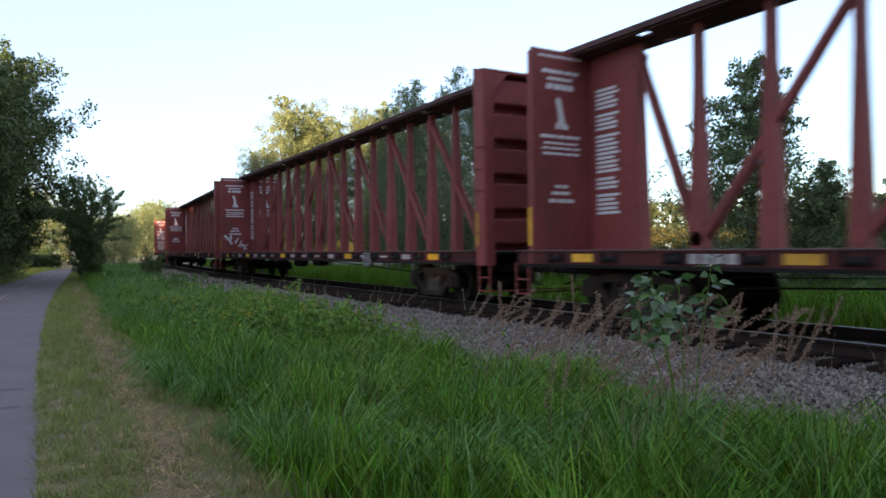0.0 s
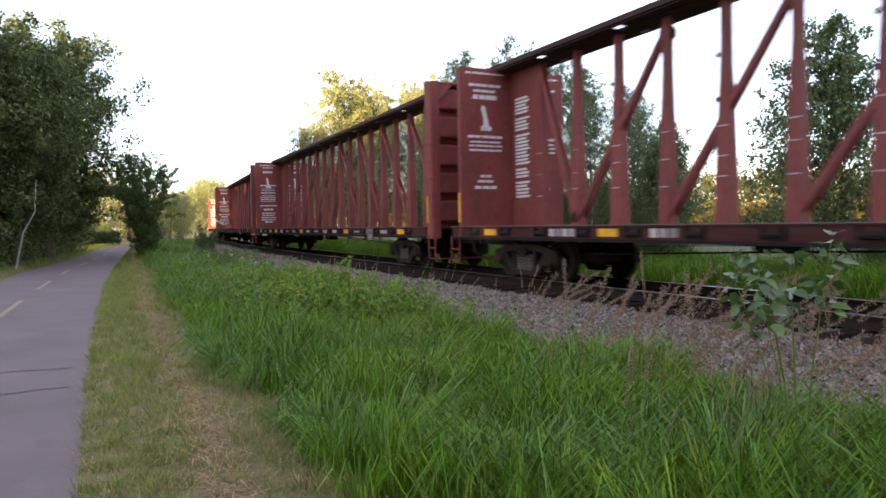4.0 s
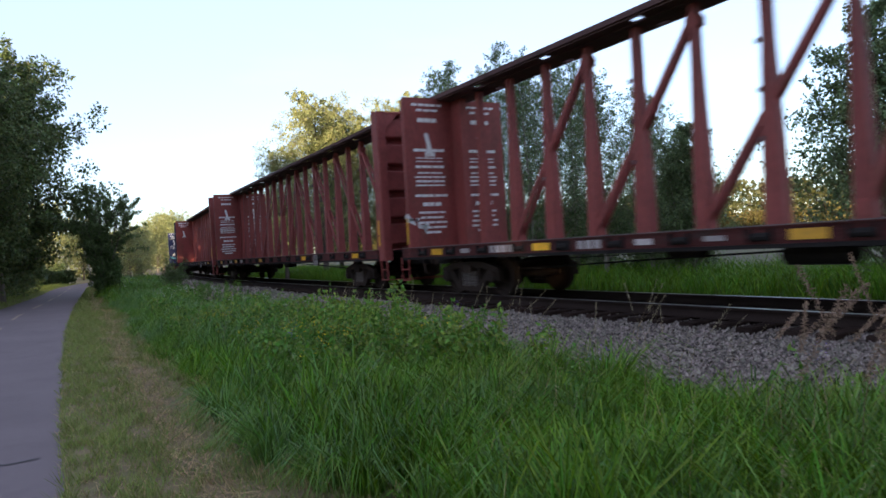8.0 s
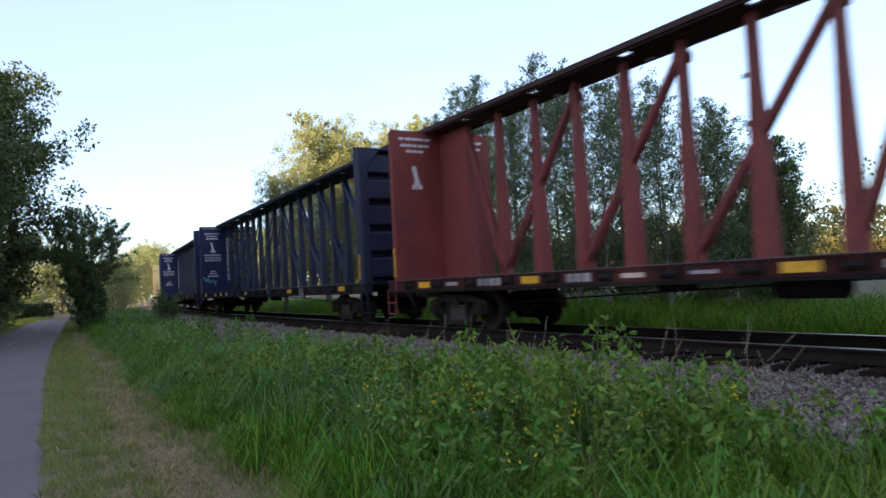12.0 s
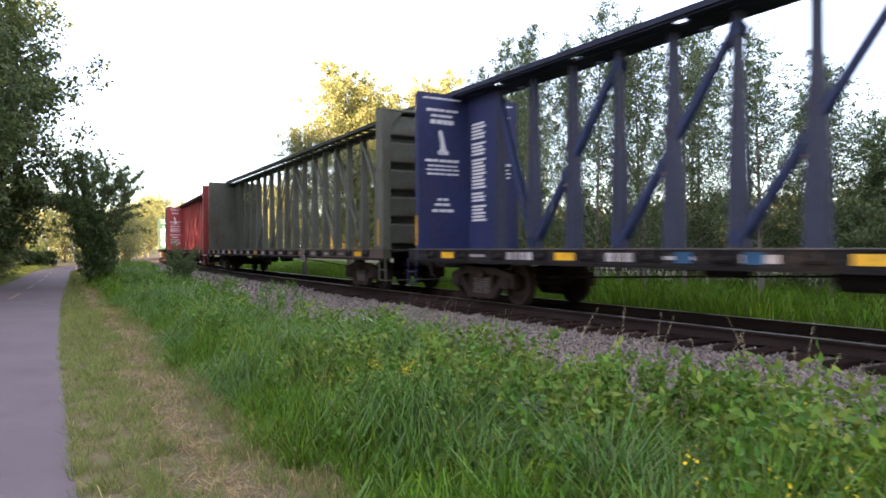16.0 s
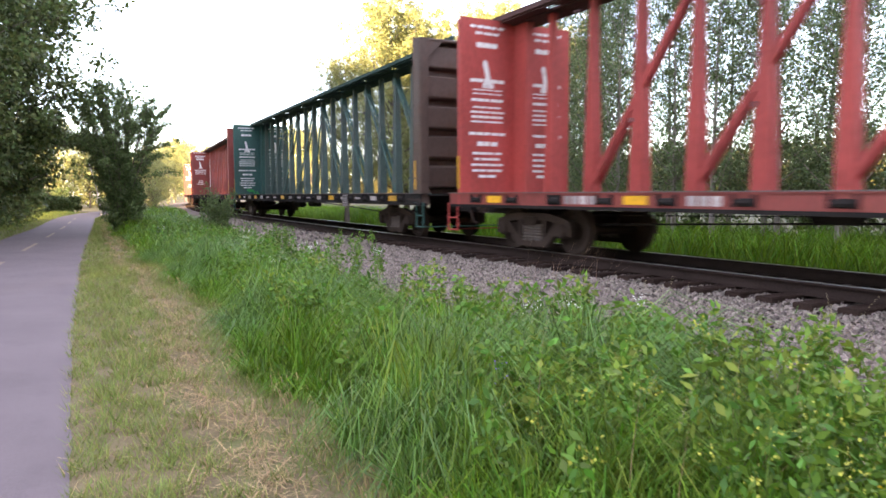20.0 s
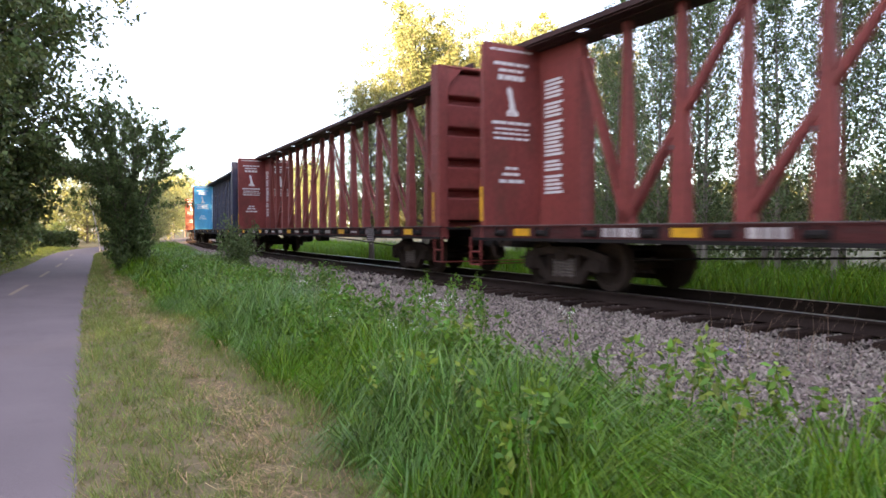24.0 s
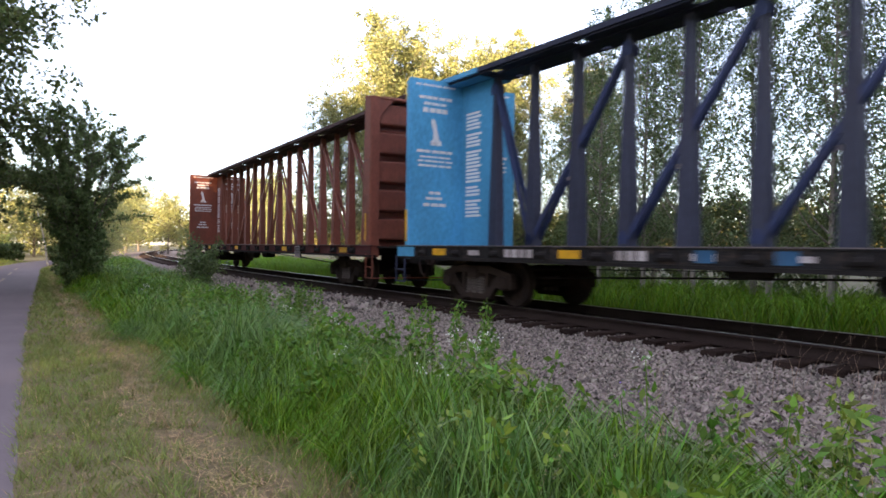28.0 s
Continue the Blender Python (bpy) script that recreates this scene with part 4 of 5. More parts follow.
def car_pose(k, t):
    s = 9.71 + k * PITCH - run(t) - BULK
    xa, ya, _ = on_track(s - 8.75)
    xb, yb, _ = on_track(s + 8.75)
    return pose((xa + xb) / 2, (ya + yb) / 2, RAIL, 0, 0, math.degrees(math.atan2(-(xb - xa), yb - ya)))

# ---- trees and shrubs ----
def leaf_cards(centres, spread, per, size, rng, droop=0.3, aspect=0.62):
    """Many small pointed leaves round the centres; each is a lozenge of its own, bent along its middle."""
    c = np.repeat(np.asarray(centres, float), per, axis=0)
    sp = np.repeat(np.asarray(spread, float).reshape(-1, 1) * np.ones((len(centres), 3)), per, axis=0)
    n = len(c)
    off = rng.normal(size=(n, 3))
    off /= np.maximum(np.linalg.norm(off, axis=1, keepdims=True), 1e-6)
    off *= rng.random((n, 1)) ** 0.45
    p = c + off * sp
    d = rng.normal(size=(n, 3)) + off * 0.6
    d[:, 2] -= droop
    d /= np.linalg.norm(d, axis=1, keepdims=True)
    q = np.cross(d, rng.normal(size=(n, 3)))
    q /= np.maximum(np.linalg.norm(q, axis=1, keepdims=True), 1e-6)
    s = size * (0.65 + 0.7 * rng.random((n, 1)))
    nrm = np.cross(d, q)
    a, b = p, p + d * s
    m = p + d * s * 0.45
    l, r = m + q * s * aspect * 0.5 + nrm * s * 0.08, m - q * s * aspect * 0.5 + nrm * s * 0.08
    verts = np.stack([a, l, b, r], 1).reshape(-1, 3)
    return verts, np.arange(4 * n).reshape(-1, 4)


def branchy(rng, height, trunk_r, limbs, crown_from, reach, lift, lean=0.0, taper=None, thick=0.35):
    """Trunk and limbs as tubes; gives the shape and the points along the limbs where leaves grow."""
    s = Shape()
    bend = rng.normal(size=2) * 0.02 * height
    top = np.array([bend[0] + lean * height, bend[1], height])
    trunk = [np.array([top[0] * f * f, top[1] * f * f, height * f]) for f in np.linspace(0, 1, 8)]
    s.tube([tuple(p) for p in trunk], [trunk_r * (1.25 if k == 0 else 1) * (1 - 0.93 * k / 7) for k in range(8)], 7)
    tips = []
    for k in range(limbs):
        f = crown_from + (1 - crown_from) * ((k + rng.random()) / limbs) ** 0.9
        base = np.array([top[0] * f * f, top[1] * f * f, height * f])
        a = k * 2.4 + rng.random() * 1.2
        r = (taper(f) if taper else 1.0) * reach * (0.75 + 0.5 * rng.random())
        out = np.array([math.cos(a), math.sin(a), 0.0])
        p1 = base + out * r * 0.5 + np.array([0, 0, r * lift * 0.4])
        p2 = base + out * r + np.array([0, 0, r * lift * (1 + 0.6 * f)])
        lr = trunk_r * (1 - f * 0.85) * thick + 0.006
        s.tube([tuple(base), tuple(p1), tuple(p2)], [lr, lr * 0.6, 0.004], 5)
        for g in (0.35, 0.6, 0.8, 1.0):
            q = base + (p1 - base) * min(1, g * 2) if g < 0.5 else p1 + (p2 - p1) * (g * 2 - 1)
            tips.append((*q, r))
    return s, np.array(tips)


def tree_kind(name, seed, bark, leaf, height, trunk_r, limbs, crown_from, reach, lift, leaf_size, per, clump, taper=None, side=2, shoots=0, droop=0.3):
    rng = np.random.default_rng(seed)
    s, tips = branchy(rng, height, trunk_r, limbs, crown_from, reach, lift, taper=taper)
    centres = [tips[:, :3]]
    for _ in range(side):
        j = rng.normal(size=(len(tips), 3)) * np.array([0.28, 0.28, 0.20]) * tips[:, 3:4]
        centres.append(tips[:, :3] + j)
    c = np.concatenate(centres)
    own = np.tile(tips[:, 3], side + 1)
    keep = rng.random(len(c)) > 0.12 + 0.5 * (own < 0.45 * reach) * (c[:, 2] > 0.8 * height)
    c, own = c[keep], own[keep]
    sp = clump * (0.6 + 0.8 * rng.random(len(c))) * np.clip(own / reach, 0.45, 1.1)
    for k in range(shoots):
        a, r0 = k * 2.4, reach * (0.15 + 0.75 * rng.random())
        foot = np.array([math.cos(a) * r0, math.sin(a) * r0, height * (0.66 - 0.25 * r0 / reach)])
        tip = foot + np.array([math.cos(a) * 0.38, math.sin(a) * 0.38, 1.0]) * (0.24 + 0.30 * rng.random()) * height
        s.tube([tuple(foot), tuple(tip)], [0.012, 0.003], 4)
        c = np.concatenate([c, [foot + (tip - foot) * g for g in (0.25, 0.45, 0.65, 0.8, 0.95)]])
        sp = np.concatenate([sp, np.array([0.15, 0.13, 0.11, 0.09, 0.07])])
    if shoots:
        ring = rng.normal(size=(40, 3)) * np.array([0.45, 0.45, 0.16]) + np.array([0, 0, 0.42])
        c, sp = np.concatenate([c, ring]), np.concatenate([sp, np.full(40, 0.24)])
    verts, faces = leaf_cards(c, sp, per, leaf_size, rng, droop)
    keep = verts.reshape(-1, 4, 3)[:, 0, 2] > 0.12
    faces = faces[keep]
    used = verts.reshape(-1, 4, 3)[keep].reshape(-1, 3)
    return (s.mesh(name + "_trunk", bark, True), np_mesh(name + "_crown", used, np.arange(len(used)).reshape(-1, 4), leaf))


def plant_tree(name, kind, label, x, y, z=0.0, turn=0.0, scale=1.0, tall=1.0, group="", category="tree", crown="crown", trunk="trunk"):
    t = thing(name, label, category, pose(x, y, z, 0, 0, turn) @ Matrix.Diagonal((scale, scale, scale * tall, 1)), group)
    part(trunk, kind[0], t)
    tagged(part(crown, kind[1], t), "")
    return t


def spindle(f):
    return 0.35 + 0.75 * math.sin(math.pi * min(1, max(0, 0.12 + 0.80 * f))) - 0.35 * f


def dome(f):
    return 0.55 + 0.75 * math.sin(math.pi * min(1.0, 0.15 + 0.8 * f))


def crown_bulge(f):
    return 0.46 + 0.60 * math.sin(math.pi * min(1.0, max(0.0, (f - 0.06) / 1.04)))


WIDE = tree_kind("young_poplar", 47, M_BARK, M_LEAF_POPLAR, 5.6, 0.07, 60, 0.04, 1.55, 0.75, 0.085, 52, 0.30, lambda f: 1.15 - 0.95 * f, 2)
POPLARS = [tree_kind("poplar", 40 + k, M_POPLAR_BARK, M_LEAF_POPLAR, 9.0, 0.075, 50, 0.08, 1.05, 1.05, 0.075, 23, 0.275, spindle, 2) for k in range(4)]
BROAD = [tree_kind("broadleaf", 60 + k, M_BARK, M_LEAF_DARK, 9.4, 0.20, 84, 0.14, 2.6, 0.35, 0.150, 70, 0.46, crown_bulge, 2) for k in range(2)]
BROAD_FAR = [tree_kind("far_broadleaf", 60 + k, M_BARK, M_LEAF_DARK, 9.4, 0.20, 54, 0.14, 2.9, 0.42, 0.27, 17, 0.60, dome, 2) for k in range(2)]
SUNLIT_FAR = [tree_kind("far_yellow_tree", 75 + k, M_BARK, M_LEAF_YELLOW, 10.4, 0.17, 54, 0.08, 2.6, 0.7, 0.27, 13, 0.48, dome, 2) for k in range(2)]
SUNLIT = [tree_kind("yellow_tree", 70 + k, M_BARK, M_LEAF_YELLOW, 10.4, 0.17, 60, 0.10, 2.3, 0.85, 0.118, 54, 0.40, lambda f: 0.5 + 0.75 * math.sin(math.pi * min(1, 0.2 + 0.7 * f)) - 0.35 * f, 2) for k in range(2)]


def thorn_kind(seed):
    """A vase of many stems, dense and dark low down, with long wiry shoots that stand out of the crown."""
    rng = np.random.default_rng(seed)
    s, c, sp = Shape(), [], []
    for k in range(26):
        a, out = k * 2.4 + rng.random() * 0.7, 0.25 + 1.75 * ((k + 0.5) / 26) ** 0.8
        top = 4.9 - 0.75 * out + 0.7 * rng.random()
        d = np.array([math.cos(a), math.sin(a), 0.0])
        knots = [d * 0.10 * rng.random(), d * out * 0.22 + np.array([0, 0, top * 0.35]), d * out * 0.62 + np.array([0, 0, top * 0.70]), d * out + np.array([0, 0, top])]
        s.tube([tuple(q) for q in knots], [0.034, 0.024, 0.014, 0.004], 5)
        for g in np.linspace(0.25, 2.98, 15):
            i = int(g)
            q = knots[i] + (knots[i + 1] - knots[i]) * (g - i)
            c.append(q)
            sp.append(0.36 * (1 - g / 3.3) ** 0.8 + 0.03)
            if rng.random() < 0.62:
                b = a + rng.normal() * 1.1
                tip = q + np.array([math.cos(b), math.sin(b), 0.15 + 0.75 * rng.random()]) * (0.35 + 0.55 * rng.random())
                s.tube([tuple(q), tuple(tip)], [0.010, 0.003], 4)
                for h in (0.3, 0.5, 0.7, 0.85, 1.0):
                    c.append(q + (tip - q) * h)
                    sp.append(0.17 - 0.11 * h)
    for k in range(9):
        a = k * 0.75 + rng.random()
        q = np.array([math.cos(a), math.sin(a), 0]) * 0.5 + np.array([0, 0, 1.7 + 1.3 * rng.random()])
        tip = q + np.array([math.cos(a) * 1.9, math.sin(a) * 1.9, 0.25 + 0.5 * rng.random()])
        s.tube([tuple(q), tuple(tip)], [0.014, 0.003], 4)
        for h in np.linspace(0.2, 1, 9):
            c.append(q + (tip - q) * h + rng.normal(size=3) * 0.05)
            sp.append(0.17 - 0.09 * h)
    ring = rng.normal(size=(80, 3)) * np.array([0.42, 0.42, 0.55]) + np.array([0, 0, 0.95])
    c, sp = np.concatenate([np.array(c), ring]), np.concatenate([np.array(sp), np.full(80, 0.26)])
    verts, faces = leaf_cards(c, sp, 26, 0.085, rng, 0.3)
    used = verts.reshape(-1, 4, 3)[verts.reshape(-1, 4, 3)[:, :, 2].min(axis=1) > 0.05].reshape(-1, 3)
    return s.mesh("thorn_stems", M_BARK, True), np_mesh("thorn_crown", used, np.arange(len(used)).reshape(-1, 4), M_LEAF_BUSH)


THORN = thorn_kind(80)
SHRUB = [tree_kind("shrub", 90 + k, M_BARK, M_LEAF_BUSH, 1.5, 0.03, 26, 0.03, 0.75, 0.7, 0.10, 16, 0.20, None, 2) for k in range(2)]

# the row of slender poplars beyond the track
ROW = [(15.6, 16.4, 0.42), (16.5, 17.0, 0.48), (15.7, 17.4, 0.62), (16.6, 18.2, 0.60), (15.3, 18.9, 0.72), (16.2, 19.8, 0.66), (15.0, 20.9, 0.78), (16.6, 21.7, 0.86),
       (15.4, 22.6, 0.84), (16.2, 23.5, 0.92), (15.2, 24.3, 0.96), (16.9, 25.1, 0.88), (15.6, 25.9, 0.86), (16.4, 26.8, 0.94), (15.1, 27.6, 0.97), (16.0, 28.5, 0.98), (15.4, 29.4, 1.0), (16.8, 30.2, 0.92),
       (15.6, 31.2, 0.90), (16.3, 32.4, 0.84), (17.6, 22.8, 0.8), (17.3, 19.2, 0.6), (18.2, 33.5, 0.8)]
for k, (x, y, h) in enumerate(ROW):
    plant_tree("poplar_tree", POPLARS[k % 4], "slender young poplar with loose grey-green leaves", x, y, 0, k * 77, 0.94 if h > 0.6 else 0.8, h / (0.94 if h > 0.6 else 0.8), "poplars beyond the track")

for x, y, sc in ((15.5, 10.8, 1.0), (15.7, 15.9, 0.72), (15.6, 9.0, 0.55), (16.3, 7.7, 0.50), (16.6, 9.9, 0.45)):
    plant_tree("young_poplar", WIDE, "bushy young poplar with a cone of grey-green leaves", x, y, 0, y * 50, sc, 1.03, "poplars beyond the track")

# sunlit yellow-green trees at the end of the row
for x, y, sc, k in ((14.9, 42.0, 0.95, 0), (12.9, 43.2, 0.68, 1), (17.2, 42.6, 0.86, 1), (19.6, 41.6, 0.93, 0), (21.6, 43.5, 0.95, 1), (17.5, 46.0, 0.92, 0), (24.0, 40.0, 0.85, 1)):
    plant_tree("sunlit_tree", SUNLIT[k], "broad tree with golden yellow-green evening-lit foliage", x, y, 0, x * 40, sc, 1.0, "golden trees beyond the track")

# the dark wood on the far side of the path
for x, y, sc, k in ((-2.4, 33.5, 0.90, 0), (-4.9, 30.6, 0.93, 1), (-1.45, 41.0, 1.08, 0), (-4.2, 38.5, 0.95, 1), (-6.4, 36.5, 1.10, 0), (-3.9, 47.0, 0.85, 0), (-6.8, 53.0, 1.0, 1), (-4.6, 58.0, 0.80, 1), (-9.5, 46.0, 1.1, 1), (-8.5, 60.0, 1.0, 0), (-4.4, 69.0, 0.7, 1)):
    plant_tree("broadleaf_tree", (BROAD if y < 45 else BROAD_FAR)[k], "tall dense broadleaf tree overhanging the path", x, y, 0, x * 50 + y * 9, sc, 1.0, "wood beside the path")
arch = thing("arching_tree", "leaning tree whose leafy limb arches over the path", "tree", pose(-2.4, 48.0, 0), "wood beside the path")
s = Shape()
s.tube([(0, 0, 0), (0.3, 0, 1.4), (1.4, 0, 2.8), (3.2, 0.2, 3.6), (5.4, 0.3, 3.8)], [0.16, 0.14, 0.11, 0.08, 0.03], 8)
part("trunk", s.mesh("arching_trunk", M_BARK, True), arch)
ra = np.random.default_rng(77)
f = ra.random(260)
c = np.stack([0.4 + 5.4 * f, ra.normal(size=260) * 0.8, np.interp(f, [0, 0.3, 0.6, 1.0], [3.0, 3.5, 3.7, 3.4]) + 0.6 * ra.random(260) * (1.5 - f)], 1)
v, f = leaf_cards(c, np.full(260, 0.30), 42, 0.12, ra)
part("crown", np_mesh("arching_crown", v, f, M_LEAF_DARK), arch)
for x, y, sc in ((-3.4, 33.5, 1.3), (-3.0, 38.5, 1.4), (-3.2, 43.0, 1.3), (-2.6, 47.5, 1.3), (-4.4, 30.5, 1.2)):
    plant_tree("understorey_shrub", SHRUB[0], "dark shrub under the wood", x, y, 0, y * 33, sc, 1.1, "shrubs under the wood", "shrub")
birch = thing("birch_trunk", "leaning white birch stem at the edge of the wood", "tree", pose(3.95, 66.0, 0, 0, 0, 190))
s = Shape()
s.tube([(0, 0, 0), (0.15, 0, 1.2), (0.40, 0.1, 2.4), (0.7, 0.1, 3.6)], [0.05, 0.045, 0.035, 0.02], 7)
part("stem", s.mesh("birch_stem", M_BIRCH, True), birch)

birch = thing("birch_trunk", "slender leaning white birch stem at the edge of the wood", "tree", pose(-2.25, 31.5, 0))
part("stem", Shape().tube([(0, 0, 0), (0.3, -0.2, 1.4), (0.72, -0.3, 2.2), (0.80, -0.3, 3.4)], [0.04, 0.036, 0.028, 0.014], 7).mesh("birch_stem", M_BIRCH, True), birch)

# thorn bush between path and track, and small shrubs at the ballast's foot
plant_tree("thorn_bush", THORN, "dark bushy thorn tree with wiry upright shoots", 2.82, 39.3, -0.05, 20, 0.85, 1.24, "", "bush")
plant_tree("small_shrub", SHRUB[0], "low dark green shrub at the foot of the ballast", 5.35, 35.9, -0.1, 0, 0.62, 1.15, "shrubs by the ballast", "shrub")

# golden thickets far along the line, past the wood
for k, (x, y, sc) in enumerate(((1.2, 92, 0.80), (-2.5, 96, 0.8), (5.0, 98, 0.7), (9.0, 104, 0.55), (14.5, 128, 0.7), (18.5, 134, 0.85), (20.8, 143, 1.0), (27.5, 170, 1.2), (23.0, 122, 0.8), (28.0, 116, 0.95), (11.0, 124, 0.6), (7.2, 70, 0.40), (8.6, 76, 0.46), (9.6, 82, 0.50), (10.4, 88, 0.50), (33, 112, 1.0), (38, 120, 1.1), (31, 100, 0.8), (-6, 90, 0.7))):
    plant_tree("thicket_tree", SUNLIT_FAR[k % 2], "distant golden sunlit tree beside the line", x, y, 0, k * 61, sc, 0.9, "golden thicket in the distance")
for k, (x, y, sc) in enumerate(((0.5, 78, 0.20), (1.8, 81, 0.21), (-1.4, 76, 0.24), (-3.4, 74, 0.34))):
    plant_tree("dark_bush", BROAD_FAR[k % 2], "rounded dark bush where the path bends", x, y, 0, k * 100, sc, 0.9, "bushes at the bend", "bush")

# far woods and the hedge at the end of the field, one sheet of leafage each
def far_wood(name, pts, h, mat, size, per, label, seed, dense=1.0):
    rng = np.random.default_rng(seed)
    c, sp = [], []
    for (xa, ya), (xb, yb) in zip(pts[:-1], pts[1:]):
        n = int(dense * math.hypot(xb - xa, yb - ya) / (h * 0.03))
        for f in rng.random(n):
            along = f * math.hypot(xb - xa, yb - ya) / h
            hh = h * (0.80 + 0.22 * noise.noise((along * 1.7, seed, xa * 0.1)) + 0.10 * noise.noise((along * 6.0, seed, 3.0)))
            c.append((xa + (xb - xa) * f + rng.normal() * h * 0.10, ya + (yb - ya) * f + rng.normal() * h * 0.10, hh * rng.random() ** 0.7))
            sp.append(h * 0.11)
    verts, faces = leaf_cards(c, sp, per, size, rng)
    return tagged(new(name, np_mesh(name, verts, faces, mat)), label, "woods", kind="stuff")


far_wood("scrub", [(18.6, 18.2), (19.0, 24), (19.6, 36), (25, 47)], 3.3, M_LEAF_DARK, 0.12, 80, "green scrub and saplings behind the poplars", 6, 1.8)
far_wood("sapling_thicket", [(16.3, 16.2), (17.1, 24), (17.4, 34)], 2.7, M_LEAF_POPLAR, 0.10, 70, "green saplings between the poplar stems", 14, 1.3)
far_wood("low_scrub", [(18.5, 1), (18.8, 8), (18.4, 14)], 1.5, M_LEAF_POPLAR, 0.11, 44, "low green scrub at the edge of the field", 8, 0.75)
far_wood("wood_understorey", [(-4.6, 26), (-2.7, 33), (-2.0, 40), (-1.3, 46), (-0.9, 52), (-0.7, 62), (-0.6, 72)], 4.0, M_LEAF_DARK, 0.14, 66, "dark undergrowth along the edge of the wood", 9, 2.4)
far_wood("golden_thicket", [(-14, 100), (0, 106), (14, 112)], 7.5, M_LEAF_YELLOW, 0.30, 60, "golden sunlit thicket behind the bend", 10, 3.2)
far_wood("bend_shrubs", [(-3.2, 73), (0.5, 77), (3.0, 80)], 1.5, M_LEAF_DARK, 0.20, 44, "dense dark shrubs where the path bends", 12, 2.6)
far_wood("path_end_shrubs", [(4.6, 62), (5.4, 70), (7.0, 78)], 2.6, M_LEAF_DARK, 0.20, 40, "dark shrubs beside the far end of the path", 11, 1.0)
far_wood("far_hedge", [(72, -10), (82, 30), (86, 70), (80, 120), (62, 160)], 4.6, M_LEAF_HEDGE, 0.34, 40, "low golden hedge across the field", 1, 3.2)
far_wood("far_wood", [(170, -40), (185, 40), (185, 110), (160, 190), (100, 270), (20, 320)], 17, M_LEAF_OLIVE, 1.3, 26, "distant line of woods beyond the field", 2, 2.6)
# tall unseen woods added on the sunny side, behind the viewer, shading the line
far_wood("shade_wood", [(-60, -25), (-36, -57), (-6, -97)], 28, M_LEAF_DARK, 2.6, 46, "tall unseen wood added to shade the railway", 3, 3.2)
far_wood("shade_wood", [(-74, -6), (-60, -25)], 22.5, M_LEAF_DARK, 2.4, 46, "tall unseen wood added to shade the railway", 4, 3.2)


# ---- grasses ----
def blades(name, x, y, z, h, w, lean_x, lean_y, mat, curl=0.35, label="", tri=False):
    """Blades of grass, each bent over; one object of stuff."""
    n = len(x)
    rng = np.random.default_rng(len(name) + n)
    a = rng.random(n) * 2 * math.pi
    ux, uy = np.cos(a) * w * 0.5, np.sin(a) * w * 0.5
    b = rng.random(n) * 2 * math.pi
    bend = h * curl * (0.4 + rng.random(n))
    tx, ty = lean_x * h + np.cos(b) * bend, lean_y * h + np.sin(b) * bend
    zero = np.zeros(n)
    base_l, base_r = np.stack([x - ux, y - uy, z], 1), np.stack([x + ux, y + uy, z], 1)
    tip = np.stack([x + tx, y + ty, z + h * np.clip(1.0 - 0.35 * (tx * tx + ty * ty) / (h * h + 1e-6), 0.35, 1)], 1)
    if tri:
        verts = np.stack([base_l, base_r, tip], 1).reshape(-1, 3)
        me = np_mesh(name, verts, np.arange(3 * n).reshape(-1, 3), mat)
    else:
        mx, my, mz = x + tx * 0.32, y + ty * 0.32, z + h * 0.58
        m_l, m_r = np.stack([mx - ux * 0.85, my - uy * 0.85, mz], 1), np.stack([mx + ux * 0.85, my + uy * 0.85, mz], 1)
        verts = np.stack([base_l, base_r, m_r, m_l, tip], 1).reshape(-1, 3)
        k = np.arange(n)[:, None] * 5
        tris = np.concatenate([k + np.array([[0, 1, 2]]), k + np.array([[0, 2, 3]]), k + np.array([[3, 2, 4]])], 1).reshape(-1, 3)
        me = np_mesh(name, verts, tris, mat)
    return tagged(new(name, me), label or "long green grass", "grass", kind="stuff")


def field_noise(x, y, scale, seed):
    return np.array([noise.noise((a * scale, b * scale, seed)) for a, b in zip(x, y)])


def scatter(rng, n, ya, yb, left, right):
    y = ya + (yb - ya) * rng.random(n)
    l, r = left(y), right(y)
    return l + (r - l) * rng.random(n), y


def toe(y):
    """Where the grass gives way to ballast."""
    y = np.asarray(y, float)
    return np.interp(y, [0, 4, 8, 12, 16, 18, 20, 22, 24, 27, 33, 40, 60, 80], [5.6, 5.4, 4.9, 4.6, 4.35, 4.2, 4.0, 3.95, 4.15, 4.6, 5.5, 6.4, 8.4, 12.0]) + 0.18 * np.sin(y * 0.9) + 0.14 * np.sin(y * 2.7)


